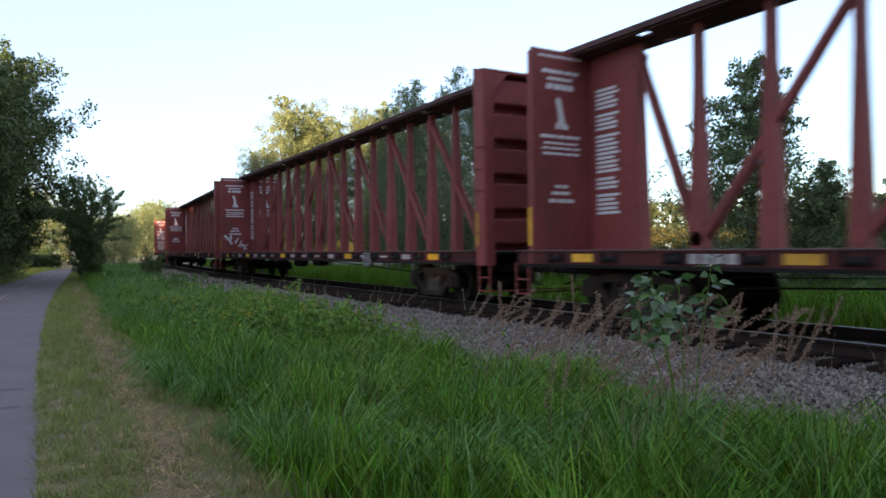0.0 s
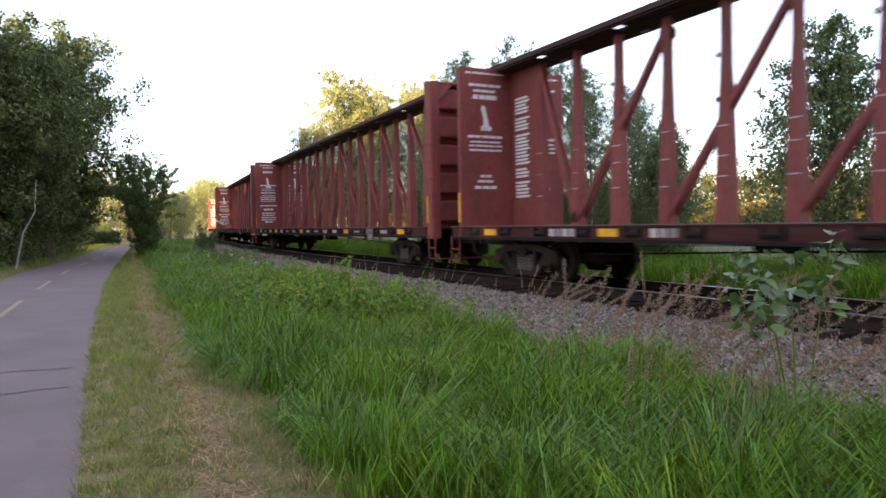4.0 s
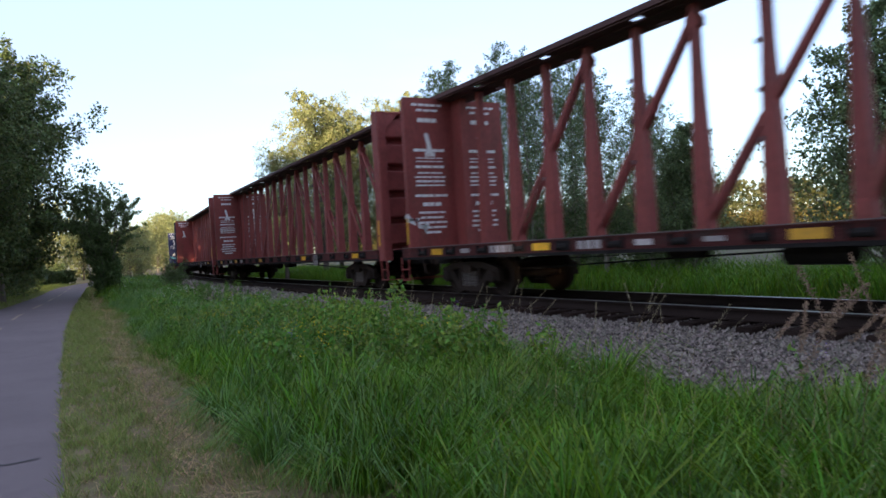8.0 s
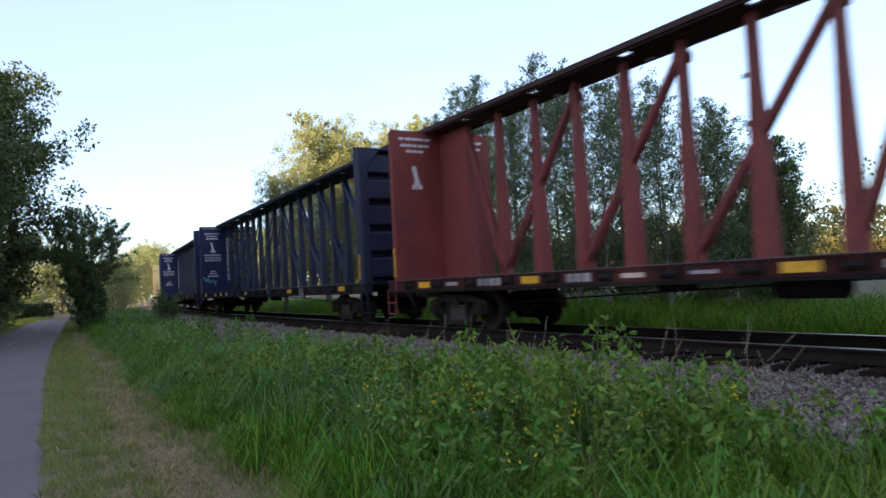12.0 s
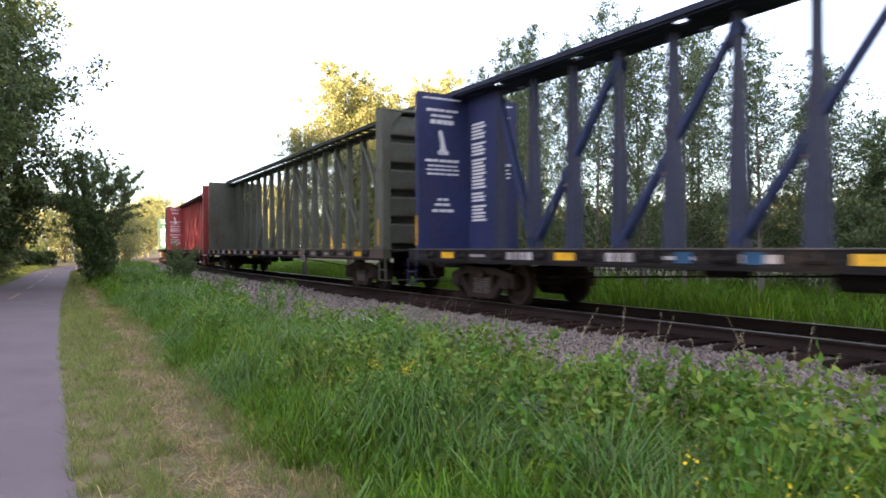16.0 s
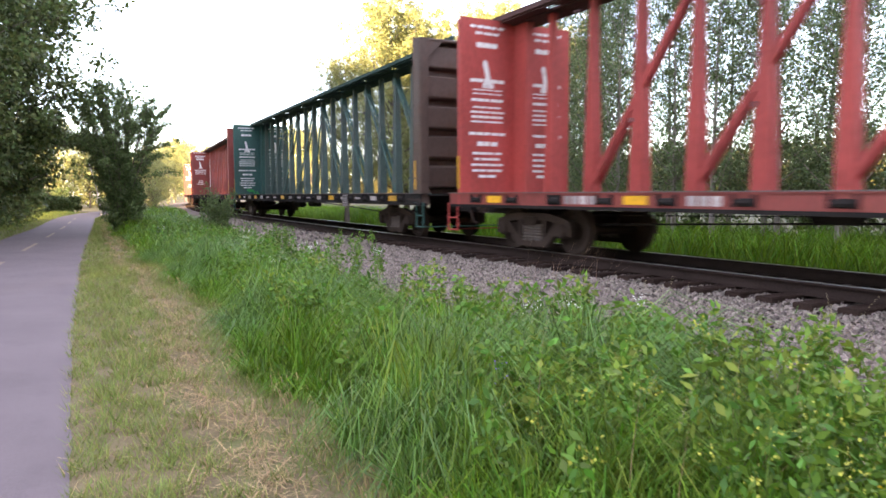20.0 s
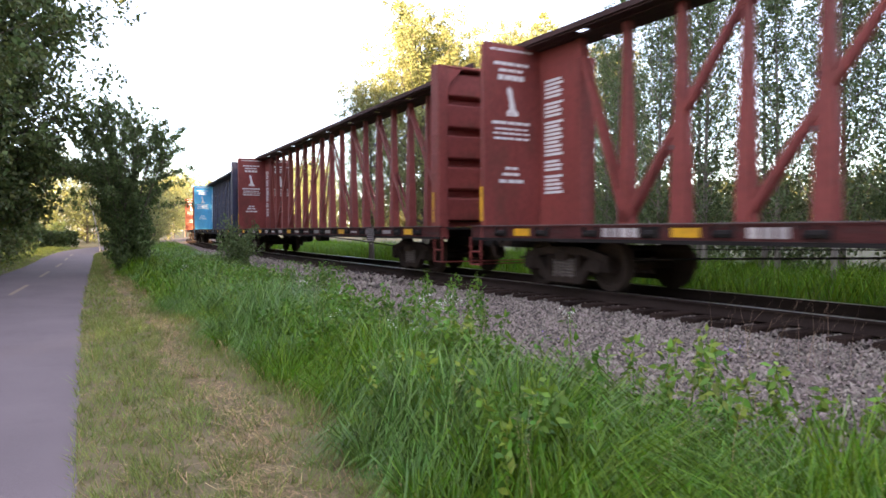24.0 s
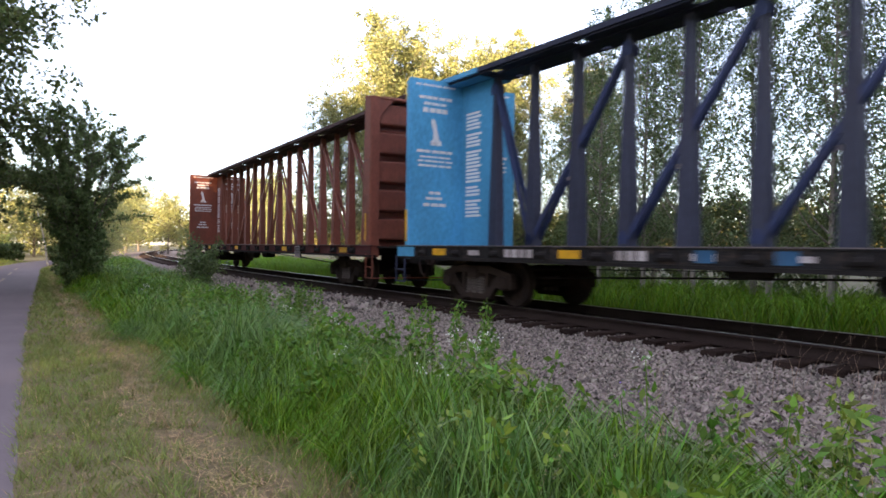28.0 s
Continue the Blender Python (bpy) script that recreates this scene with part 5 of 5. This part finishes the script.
def arching(name, x, y, z, h, w, dx, dy, mat, label, droop=0.6):
    """Long blades that rise, arch over along (dx, dy) and droop at the tip; one object of stuff."""
    n = len(x)
    rng = np.random.default_rng(n + 17)
    a = rng.random(n) * 2 * math.pi
    ux, uy = np.cos(a) * w * 0.5, np.sin(a) * w * 0.5
    rows = []
    for out, up, wd in ((0.0, 0.0, 0.8), (0.15, 0.52, 1.0), (0.50, 0.82, 0.8)):
        px, py, pz = x + dx * h * out, y + dy * h * out, z + h * up
        rows += [np.stack([px - ux * wd, py - uy * wd, pz], 1), np.stack([px + ux * wd, py + uy * wd, pz], 1)]
    k = droop * (0.3 + rng.random(n))
    tip = np.stack([x + dx * h * (0.92 + 0.35 * k), y + dy * h * (0.92 + 0.35 * k), z + h * (0.86 - 0.66 * k)], 1)
    verts = np.stack(rows + [tip], 1).reshape(-1, 3)
    b = np.arange(n)[:, None] * 7
    tris = np.concatenate([b + np.array([t]) for t in ((0, 1, 3), (0, 3, 2), (2, 3, 5), (2, 5, 4), (4, 5, 6))], 1).reshape(-1, 3)
    return tagged(new(name, np_mesh(name, verts, tris, mat)), label, "grass", kind="stuff")


rg = np.random.default_rng(21)


def ditch(x, y):
    return -0.02 - 0.12 * np.clip((x - verge_edge(y)) / 1.6, 0, 1)


for ya, yb, tufts, per, wide in ((1.5, 12, 21, 74, 0.0080), (12, 28, 22, 80, 0.0066), (28, 44, 14, 26, 0.016), (44, 75, 6, 22, 0.026)):
    nt = int((yb - ya) * 3.9 * tufts)
    tx, ty = scatter(rg, nt, ya, yb, lambda q: verge_edge(q) + 0.03, toe)
    patch = field_noise(tx, ty, 0.55, 4.0)
    rise = np.clip((tx - verge_edge(ty)) / 0.40, 0.52, 1) * np.clip((toe(ty) - tx) / 0.9, 0.30, 1)
    lump = field_noise(tx, ty, 1.7, 23.0)
    th = (0.43 + 0.26 * patch + 0.34 * lump + 0.20 * rg.random(nt)) * rise + 0.08
    # the wind leans the tufts towards the track; those at the front hang over the verge
    wind = 0.30 + 0.34 * field_noise(tx, ty, 1.1, 9.0) - 0.75 * np.exp(-(tx - verge_edge(ty)) / 0.16)
    drift = -0.05 + 0.80 * field_noise(tx, ty, 0.7, 31.0)
    blue = patch + 0.5 * rg.random(nt) > 0.40
    yellow = field_noise(tx, ty, 1.1, 14.0) + 0.35 * rg.random(nt) > 0.48
    r = lambda v: np.repeat(v, per)
    n = nt * per
    a = rg.random(n) * 2 * math.pi
    x, y = r(tx) + np.cos(a) * 0.065 * rg.random(n) ** 0.5, r(ty) + np.sin(a) * 0.065 * rg.random(n) ** 0.5
    sp = 0.22 + 0.85 * rg.random(n)
    dx, dy = np.cos(a) * sp + r(wind), np.sin(a) * sp + r(drift)
    h = r(th) * (0.38 + 0.70 * rg.random(n))
    m, q = r(blue & ~yellow), r(yellow)
    for sel, mat, lab in ((q, M_GRASS_YELLOW, "yellowing tufts of long grass"), (~m & ~q, M_GRASS, "lush long green grass in arching tufts"), (m, M_GRASS_BLUE, "blue-green tufts of coarse grass")):
        arching("tall_grass", x[sel], y[sel], ditch(x[sel], y[sel]), h[sel], wide * (0.6 + 0.8 * rg.random(sel.sum())), dx[sel], dy[sel], mat, lab, 0.95)
# mown strip: short tufts, and dry clippings lying flat
def litter(name, x, y, z, length, w, mat, label):
    n = len(x)
    rng = np.random.default_rng(n + 5)
    a = rng.random(n) * 2 * math.pi
    d = np.stack([np.cos(a), np.sin(a), rng.normal(size=n) * 0.22], 1) * length[:, None] * 0.5
    q = np.stack([-np.sin(a), np.cos(a), np.zeros(n)], 1) * w[:, None] * 0.5
    p = np.stack([x, y, z], 1)
    verts = np.stack([p - d - q, p - d + q, p + d + q * 0.4, p + d - q * 0.4], 1).reshape(-1, 3)
    return tagged(new(name, np_mesh(name, verts, np.arange(4 * n).reshape(-1, 4), mat)), label, "grass", kind="stuff")


for ya, yb, dens, wide in ((1.0, 12, 2600, 0.0075), (12, 28, 2600, 0.0075), (28, 60, 500, 0.016)):
    n = int((yb - ya) * 1.7 * dens)
    x, y = scatter(rg, n, ya, yb, lambda q: path_edge(q) + 0.0, lambda q: verge_edge(q) + 0.12)
    f = (x - path_edge(y)) / (verge_edge(y) - path_edge(y))
    clump = field_noise(x, y, 5.0, 3.0)
    bare = field_noise(x, y, 1.3, 8.0)
    dry = np.exp(-((f - 0.66 - 0.14 * field_noise(x, y, 0.8, 2.0)) / 0.13) ** 2)
    keep = rg.random(n) < np.clip(0.75 + 0.9 * clump - 0.50 * dry - 0.25 * bare, 0.08, 1)
    h = (0.05 + 0.055 * rg.random(n)) * np.clip(1.0 + 1.1 * clump, 0.4, 2) + 0.09 * np.clip((f - 0.82) / 0.18, 0, 1) * rg.random(n)
    zz = 0.2 * np.clip(f * (1 - f), 0, 1) - 0.008
    tan = rg.random(n) < 0.08 + 0.22 * dry
    for sel, mat, lab in ((keep & ~tan, M_MOWN, "short mown grass"), (keep & tan, M_STRAW, "dry yellowed grass blades")):
        blades("mown_grass", x[sel], y[sel], zz[sel], h[sel], wide * (0.6 + 0.8 * rg.random(sel.sum())), np.zeros(sel.sum()), np.zeros(sel.sum()), mat, 0.75, lab, tri=True)
    sel = rg.random(n) < 0.36 * dry + 0.03
    k = sel.sum()
    litter("dry_clippings", x[sel], y[sel], zz[sel] + 0.012 + 0.03 * rg.random(k), 0.05 + 0.13 * rg.random(k), wide * (0.5 + 0.5 * rg.random(k)), M_STRAW, "dry brown grass clippings")
# dry stalks along the front of the tall grass
n = 3600
y = 2 + 34 * rg.random(n) ** 1.15
x = verge_edge(y) - 0.14 + 0.42 * rg.random(n) ** 1.4
arching("dry_edge_grass", x, y, ditch(x, y), 0.07 + 0.17 * rg.random(n), 0.005 * (0.6 + 0.8 * rg.random(n)), -0.5 * rg.random(n), rg.normal(size=n) * 0.5, M_STRAW, "dry straw-coloured grass at the foot of the tall grass", 0.7)
# beyond the track
n = 52000
x, y = scatter(rg, n, 2, 80, lambda q: track_x(q) + 3.2, lambda q: track_x(q) + 8.0)
blades("far_side_grass", x, y, np.full(n, -0.15), 0.60 + 0.45 * rg.random(n) + 0.25 * field_noise(x, y, 0.5, 1.0), 0.019 * (0.7 + 0.6 * rg.random(n)), 0.12 * np.ones(n), np.zeros(n), M_GRASS, 0.85, "tall green grass beyond the track")
n = 26000
x, y = scatter(rg, n, 20, 75, lambda q: path_edge(q) - path_width(q) - 2.6, lambda q: path_edge(q) - path_width(q) - 0.02)
blades("wood_edge_grass", x, y, np.full(n, -0.02), 0.08 + 0.22 * rg.random(n) * np.clip((path_edge(y) - path_width(y) - x) / 1.2, 0.1, 1), 0.016 * (0.7 + 0.6 * rg.random(n)), np.zeros(n), np.zeros(n), M_MOWN, 0.4, "short grass at the edge of the wood")

# seed heads on stalks
def seed_stalks(name, x, y, h, mat, lean, label, size=0.16, stalk=M_STRAW, fluff=14):
    rng = np.random.default_rng(len(x) + 3)
    n = len(x)
    lx, ly = lean * (0.3 + 1.2 * rng.random(n)), 0.28 * rng.normal(size=n)
    tip = np.stack([x + lx * h, y + ly * h, h * (1 - 0.25 * lx)], 1)
    blades(name + "_stalks", x, y, np.zeros(n), h * (1 - 0.2 * lx), np.full(n, 0.004), lx, ly, stalk, 0.03, label)
    d = np.stack([lx * 1.6, ly, 0.9 - lx], 1)
    d /= np.linalg.norm(d, axis=1, keepdims=True)
    steps = (np.arange(fluff) / (fluff - 1) - 0.6)[None, :, None]
    c = (tip[:, None, :] + d[:, None, :] * steps * size * 1.5).reshape(-1, 3)
    v, f = leaf_cards(c, np.full(len(c), size * 0.028), 4, size * 0.062, rng, 0.2, 0.26)
    return tagged(new(name, np_mesh(name, v, f, mat)), label, "grass", kind="stuff")


def cluster(rng, n, cx, cy, rx, ry):
    return cx + rng.normal(size=n) * rx, cy + rng.normal(size=n) * ry


xs, ys = [], []
for cx, cy, rx, ry, n in ((3.0, 2.9, 0.30, 0.40, 17), (3.2, 3.9, 0.30, 0.45, 16), (3.5, 5.0, 0.30, 0.5, 6), (4.2, 3.9, 0.40, 0.5, 15), (4.9, 5.0, 0.35, 0.5, 5), (4.6, 3.4, 0.4, 0.4, 12)):
    a, b = cluster(rg, n, cx, cy, rx, ry)
    xs.append(a), ys.append(b)
xs, ys = np.concatenate(xs), np.concatenate(ys)
seed_stalks("brown_reed_grass", xs, ys, 0.80 + 0.30 * rg.random(len(xs)), M_SEED, 0.45, "reddish-brown feathery seed heads leaning in the wind", 0.34, stalk=M_SEED, fluff=70)
x, y = scatter(rg, 420, 2, 30, lambda q: verge_edge(q) + 0.3, lambda q: toe(q) - 0.2)
seed_stalks("pale_grass_heads", x, y, 0.50 + 0.30 * rg.random(len(x)), M_PALE, 0.30, "pale dry grass seed heads among the green", 0.14, fluff=12)


x, y = cluster(rg, 24, 6.75, 20.0, 0.22, 0.40)
seed_stalks("ballast_grass", x, y, 0.46 + 0.22 * rg.random(24), M_SEED, 0.40, "small tuft of brown grass heads growing in the ballast", 0.16, stalk=M_SEED, fluff=14)
y = 8.0 + 13.0 * rg.random(80)
x = toe(y) - 0.25 + 0.30 * rg.random(80)
seed_stalks("pale_grass_heads", x, y, 0.34 + 0.22 * rg.random(80), M_PALE, 0.35, "pale grass heads at the edge of the ballast", 0.12, fluff=10)
y = 6.5 + 7.0 * rg.random(34)
x = toe(y) - 0.35 + 0.40 * rg.random(34)
seed_stalks("pale_reed_heads", x, y, 0.62 + 0.25 * rg.random(34), M_PALE, 0.22, "tall pale feathery grass heads at the edge of the ballast", 0.20, fluff=34)
# weeds: stems with leaves, some in flower
def weed_patch(name, x, y, h, leaf, size, per, label, flower=None, flower_size=0.02, petals=26, cat="weeds"):
    rng = np.random.default_rng(len(x) * 7 + len(name))
    s = Shape()
    c = []
    for px, py, ph in zip(x, y, h):
        a, b = rng.normal(size=2) * 0.08
        top = (px + a, py + b, ph)
        s.tube([(px, py, -0.02), (px + a * 0.4, py + b * 0.4, ph * 0.6), top], [0.006, 0.005, 0.002], 4)
        for g in np.linspace(0.25, 1.0, 7):
            c.append((px + a * g, py + b * g, ph * g))
    t = tagged(new(name, s.mesh(name, M_WEED)), label, cat, kind="stuff")
    v, f = leaf_cards(c, np.full(len(c), 0.07), per, size, rng, 0.15, 0.42)
    part("leaves", np_mesh(name + "_leaves", v, f, leaf), t)
    if flower is not None:
        tops = [(px + rng.normal() * 0.04, py + rng.normal() * 0.04, ph + 0.02 - 0.03 * k) for px, py, ph in zip(x, y, h) for k in range(2)]
        v, f = leaf_cards(tops, np.full(len(tops), 0.055), petals, flower_size, rng, -0.2, 0.8)
        part("flowers", np_mesh(name + "_flowers", v, f, flower), t)
    return t


x, y = cluster(rg, 44, 2.7, 13.3, 0.40, 0.9)
weed_patch("goldenrod", x, y, 0.46 + 0.2 * rg.random(44), M_WEED, 0.055, 10, "goldenrod in yellow-green bud in the grass", M_BUD, 0.014, 9)
x, y = cluster(rg, 9, 2.22, 13.0, 0.12, 0.30)
weed_patch("goldenrod", x, y, 0.50 + 0.15 * rg.random(9), M_WEED, 0.05, 10, "goldenrod with small yellow flowers in the grass", M_GOLD, 0.013, 8)
x, y = cluster(rg, 6, 3.4, 16.2, 0.35, 0.9)
weed_patch("goldenrod", x, y, 0.50 + 0.2 * rg.random(6), M_WEED, 0.06, 14, "goldenrod in yellow-green bud in the grass", M_BUD, 0.015, 9)
x, y = cluster(rg, 24, 2.5, 9.6, 0.4, 0.6)
weed_patch("goldenrod", x, y, 0.52 + 0.2 * rg.random(24), M_WEED, 0.055, 10, "goldenrod with a few yellow flowers", M_GOLD, 0.015, 6)
for cx, cy, n, rx, ry in ((3.6, 9.5, 50, 0.5, 0.9), (3.8, 12.0, 60, 0.5, 1.1), (3.9, 15.5, 38, 0.35, 1.0), (3.6, 17.8, 18, 0.25, 0.7)):
    x, y = cluster(rg, n, cx, cy, rx, ry)
    weed_patch("broadleaf_weeds", x, y, 0.44 + 0.25 * rg.random(n), M_WEED_LIGHT, 0.070, 11, "pale green leafy weeds with serrated leaves")


def leafy_mounds(name, n, ya, yb, leaf, size, label, seed, low=0.34, high=0.34):
    """Bushy broad-leaved plants: several stems spread from one root, leaves along each."""
    rng = np.random.default_rng(seed)
    x, y = scatter(rng, n, ya, yb, lambda q: verge_edge(q) + 0.30, lambda q: toe(q) - 0.45)
    keep = field_noise(x, y, 0.5, seed * 3.0) > -0.12
    s, c, sp = Shape(), [], []
    for px, py in zip(x[keep], y[keep]):
        for k in range(7):
            a, out, top = k * 2.4 + rng.random(), 0.04 + 0.20 * rng.random(), low + high * rng.random()
            tip = (px + math.cos(a) * out, py + math.sin(a) * out, top)
            s.tube([(px, py, -0.08), ((px + tip[0]) / 2, (py + tip[1]) / 2, top * 0.62), tip], [0.005, 0.004, 0.002], 4)
            for g in (0.35, 0.5, 0.65, 0.8, 0.92, 1.0):
                c.append((px + (tip[0] - px) * g, py + (tip[1] - py) * g, top * g))
                sp.append(0.075 - 0.03 * g)
    t = tagged(new(name, s.mesh(name, M_WEED)), label, "weeds", kind="stuff")
    v, f = leaf_cards(c, sp, 6, size, rng, 0.1, 0.52)
    part("leaves", np_mesh(name + "_leaves", v, f, leaf), t)


leafy_mounds("leafy_mounds", 60, 9.0, 14.0, M_WEED, 0.055, "dark green bushy wild plants among the grass", 3)
leafy_mounds("leafy_mounds", 50, 9.5, 20.0, M_WEED_LIGHT, 0.054, "pale green broad-leaved plants among the grass", 5)
leafy_mounds("leafy_mounds", 70, 12.0, 32.0, M_WEED, 0.060, "dark green bushy wild plants among the grass", 7)
x, y = cluster(rg, 20, 2.85, 9.4, 0.24, 0.40)
weed_patch("leafy_saplings", x, y, 0.74 + 0.28 * rg.random(20), M_WEED_LIGHT, 0.058, 14, "bright yellow-green leafy saplings above the grass")
for cx, cy, n in ((4.75, 22.6, 9), (4.8, 28.0, 18), (3.0, 22.5, 20), (3.2, 26.5, 26), (3.4, 31.0, 24)):
    x, y = cluster(rg, n, cx, cy, 0.30, 0.45)
    weed_patch("roadside_weeds", x, y, 0.45 + 0.3 * rg.random(n), M_WEED, 0.06, 15, "dark green bushy weeds at the foot of the ballast")
x, y = scatter(rg, 14, 14, 30, lambda q: verge_edge(q) + 0.4, lambda q: toe(q) - 0.3)
weed_patch("white_umbels", x, y, 0.60 + 0.2 * rg.random(14), M_WEED, 0.07, 5, "white flat-topped wildflowers in the long grass", M_UMBEL, 0.012, 16)
x, y = scatter(rg, 18, 4, 30, lambda q: verge_edge(q) + 0.3, lambda q: toe(q) - 0.6)
weed_patch("violet_vetch", x, y, 0.55 + 0.2 * rg.random(18), M_WEED, 0.06, 5, "violet vetch flowers in the long grass", M_VIOLET, 0.010, 9)

# broad-leaved sapling by the ballast
sap = thing("sapling", "young broad-leaved sapling rising from the long grass", "sapling", pose(2.96, 2.42, -0.05))
rs = np.random.default_rng(14)
c = []
for k in range(5):
    a, b = rs.normal(size=2) * 0.10
    hh = 1.22 + 0.26 * rs.random()
    s = Shape().tube([(0, 0, 0), (a * 0.4, b * 0.4, hh * 0.6), (a, b, hh)], [0.005, 0.004, 0.002], 5)
    part("stem", s.mesh("sapling_stem", M_WEED), sap)
    c += [(a * g, b * g, hh * g) for g in (0.80, 0.85, 0.89, 0.93, 0.97, 1.0)]
leaves = Shape()
for base in c:
    for k in range(5):
        out = Vector(rs.normal(size=3)).normalized()
        d = Vector((out.x, out.y, out.z * 0.5 - 0.35)).normalized()
        side = d.cross(Vector((0, 0, 1)) + 0.5 * Vector(rs.normal(size=3))).normalized()
        up = side.cross(d)
        w = 0.050 + 0.035 * rs.random()
        p0 = Vector(base) + out * 0.055 * rs.random()
        leaves.add([p0, p0 + d * w * 0.28 + side * w * 0.30 + up * w * 0.07, p0 + d * w * 0.62 + side * w * 0.27 + up * w * 0.05, p0 + d * w * 1.1 - up * w * 0.10,
                    p0 + d * w * 0.62 - side * w * 0.27 + up * w * 0.05, p0 + d * w * 0.28 - side * w * 0.30 + up * w * 0.07, p0 + d * w * 0.5],
                   [(0, 1, 6), (1, 2, 6), (2, 3, 6), (3, 4, 6), (4, 5, 6), (5, 0, 6)])
part("leaves", leaves.mesh("sapling_leaves", M_LEAF_SAPLING, True), sap)


# ---- ballast stones and ties, last ----
def stones(name, n, ya, yb, lat0, lat1, size, seed, label):
    rng = np.random.default_rng(seed)
    y = ya + (yb - ya) * rng.random(n)
    lat = lat0 + (lat1 - lat0) * rng.random(n)
    x = track_x(y) + lat
    z = np.interp(lat, [b[0] for b in bed], [b[1] for b in bed])
    unit = np.array([(1, 0, 0), (0, 1, 0), (-1, 0, 0), (0, -1, 0), (0.3, 0.2, 0.9), (-0.35, -0.2, 0.85), (0, 0, -0.7)], float)
    tri = np.array([(0, 1, 4), (1, 2, 5), (1, 5, 4), (2, 3, 5), (3, 0, 4), (3, 4, 5)])
    sc = size * (0.55 + 0.9 * rng.random((n, 1, 1))) * (0.65 + 0.7 * rng.random((n, 1, 3)))
    p = (unit[None] + rng.normal(size=(n, 7, 3)) * 0.20) * sc
    a = rng.random(n) * 6.283
    ca, sa = np.cos(a)[:, None], np.sin(a)[:, None]
    tilt = rng.normal(size=(n, 2)) * 0.5
    q = np.stack([p[..., 0] * ca - p[..., 1] * sa, p[..., 0] * sa + p[..., 1] * ca, p[..., 2] + p[..., 0] * tilt[:, :1] + p[..., 1] * tilt[:, 1:]], -1)
    q += np.stack([x, y, z + size * 0.25], 1)[:, None, :]
    f = (np.arange(n)[:, None, None] * 7 + tri[None]).reshape(-1, 3)
    ob = part(name, np_mesh(name, q.reshape(-1, 3), f, M_STONE), railway, label=label)
    return tagged(ob, kind="stuff")


stones("ballast_stones", 92000, 3, 30, -5.3, -1.36, 0.0195, 3, "loose grey and pinkish crushed stones")
stones("ballast_stones", 12000, 30, 60, -4.4, -1.30, 0.055, 4, "loose grey and pinkish crushed stones")
stones("ballast_stones", 5000, 3, 40, 0.9, 2.6, 0.045, 5, "loose grey and pinkish crushed stones")
stones("ballast_stones", 12000, 3, 36, -1.40, -0.86, 0.020, 7, "loose grey and pinkish crushed stones")
tie_mesh = Shape().box(-1.38, 1.30, -0.115, 0.115, -0.17, 0.0, 0.015).mesh("tie", M_TIE)
rt = random.Random(3)
for k in range(300):
    x, y, a = on_track(-6 + k * 0.5)
    part("tie", tie_mesh, railway, pose(x + rt.uniform(-0.10, 0.06), y + rt.uniform(-0.02, 0.02), RAIL - 0.160 + rt.uniform(-0.006, 0.004), 0, 0, math.degrees(a) + rt.uniform(-1, 1)))


# ---- what moves ----
def motions():
    times = [0.5 * k for k in range(57)]
    for k, car in enumerate(CARS):
        walk(car, [(t, car_pose(k, t)) for t in times])
    turns = [k / 30 for k in range(841)]
    for sx, sets in WHEELSETS.items():
        walk(sets[0], [(t, pose(0, sx * 0.9, 0.42, math.degrees(run(t) / 0.42) % 360)) for t in turns])
        for other in sets[1:]:
            other.rotation_mode = "QUATERNION"
            keys = other.animation_data_create()
            keys.action = sets[0].animation_data.action
            keys.action_slot = sets[0].animation_data.action_slot


motions()
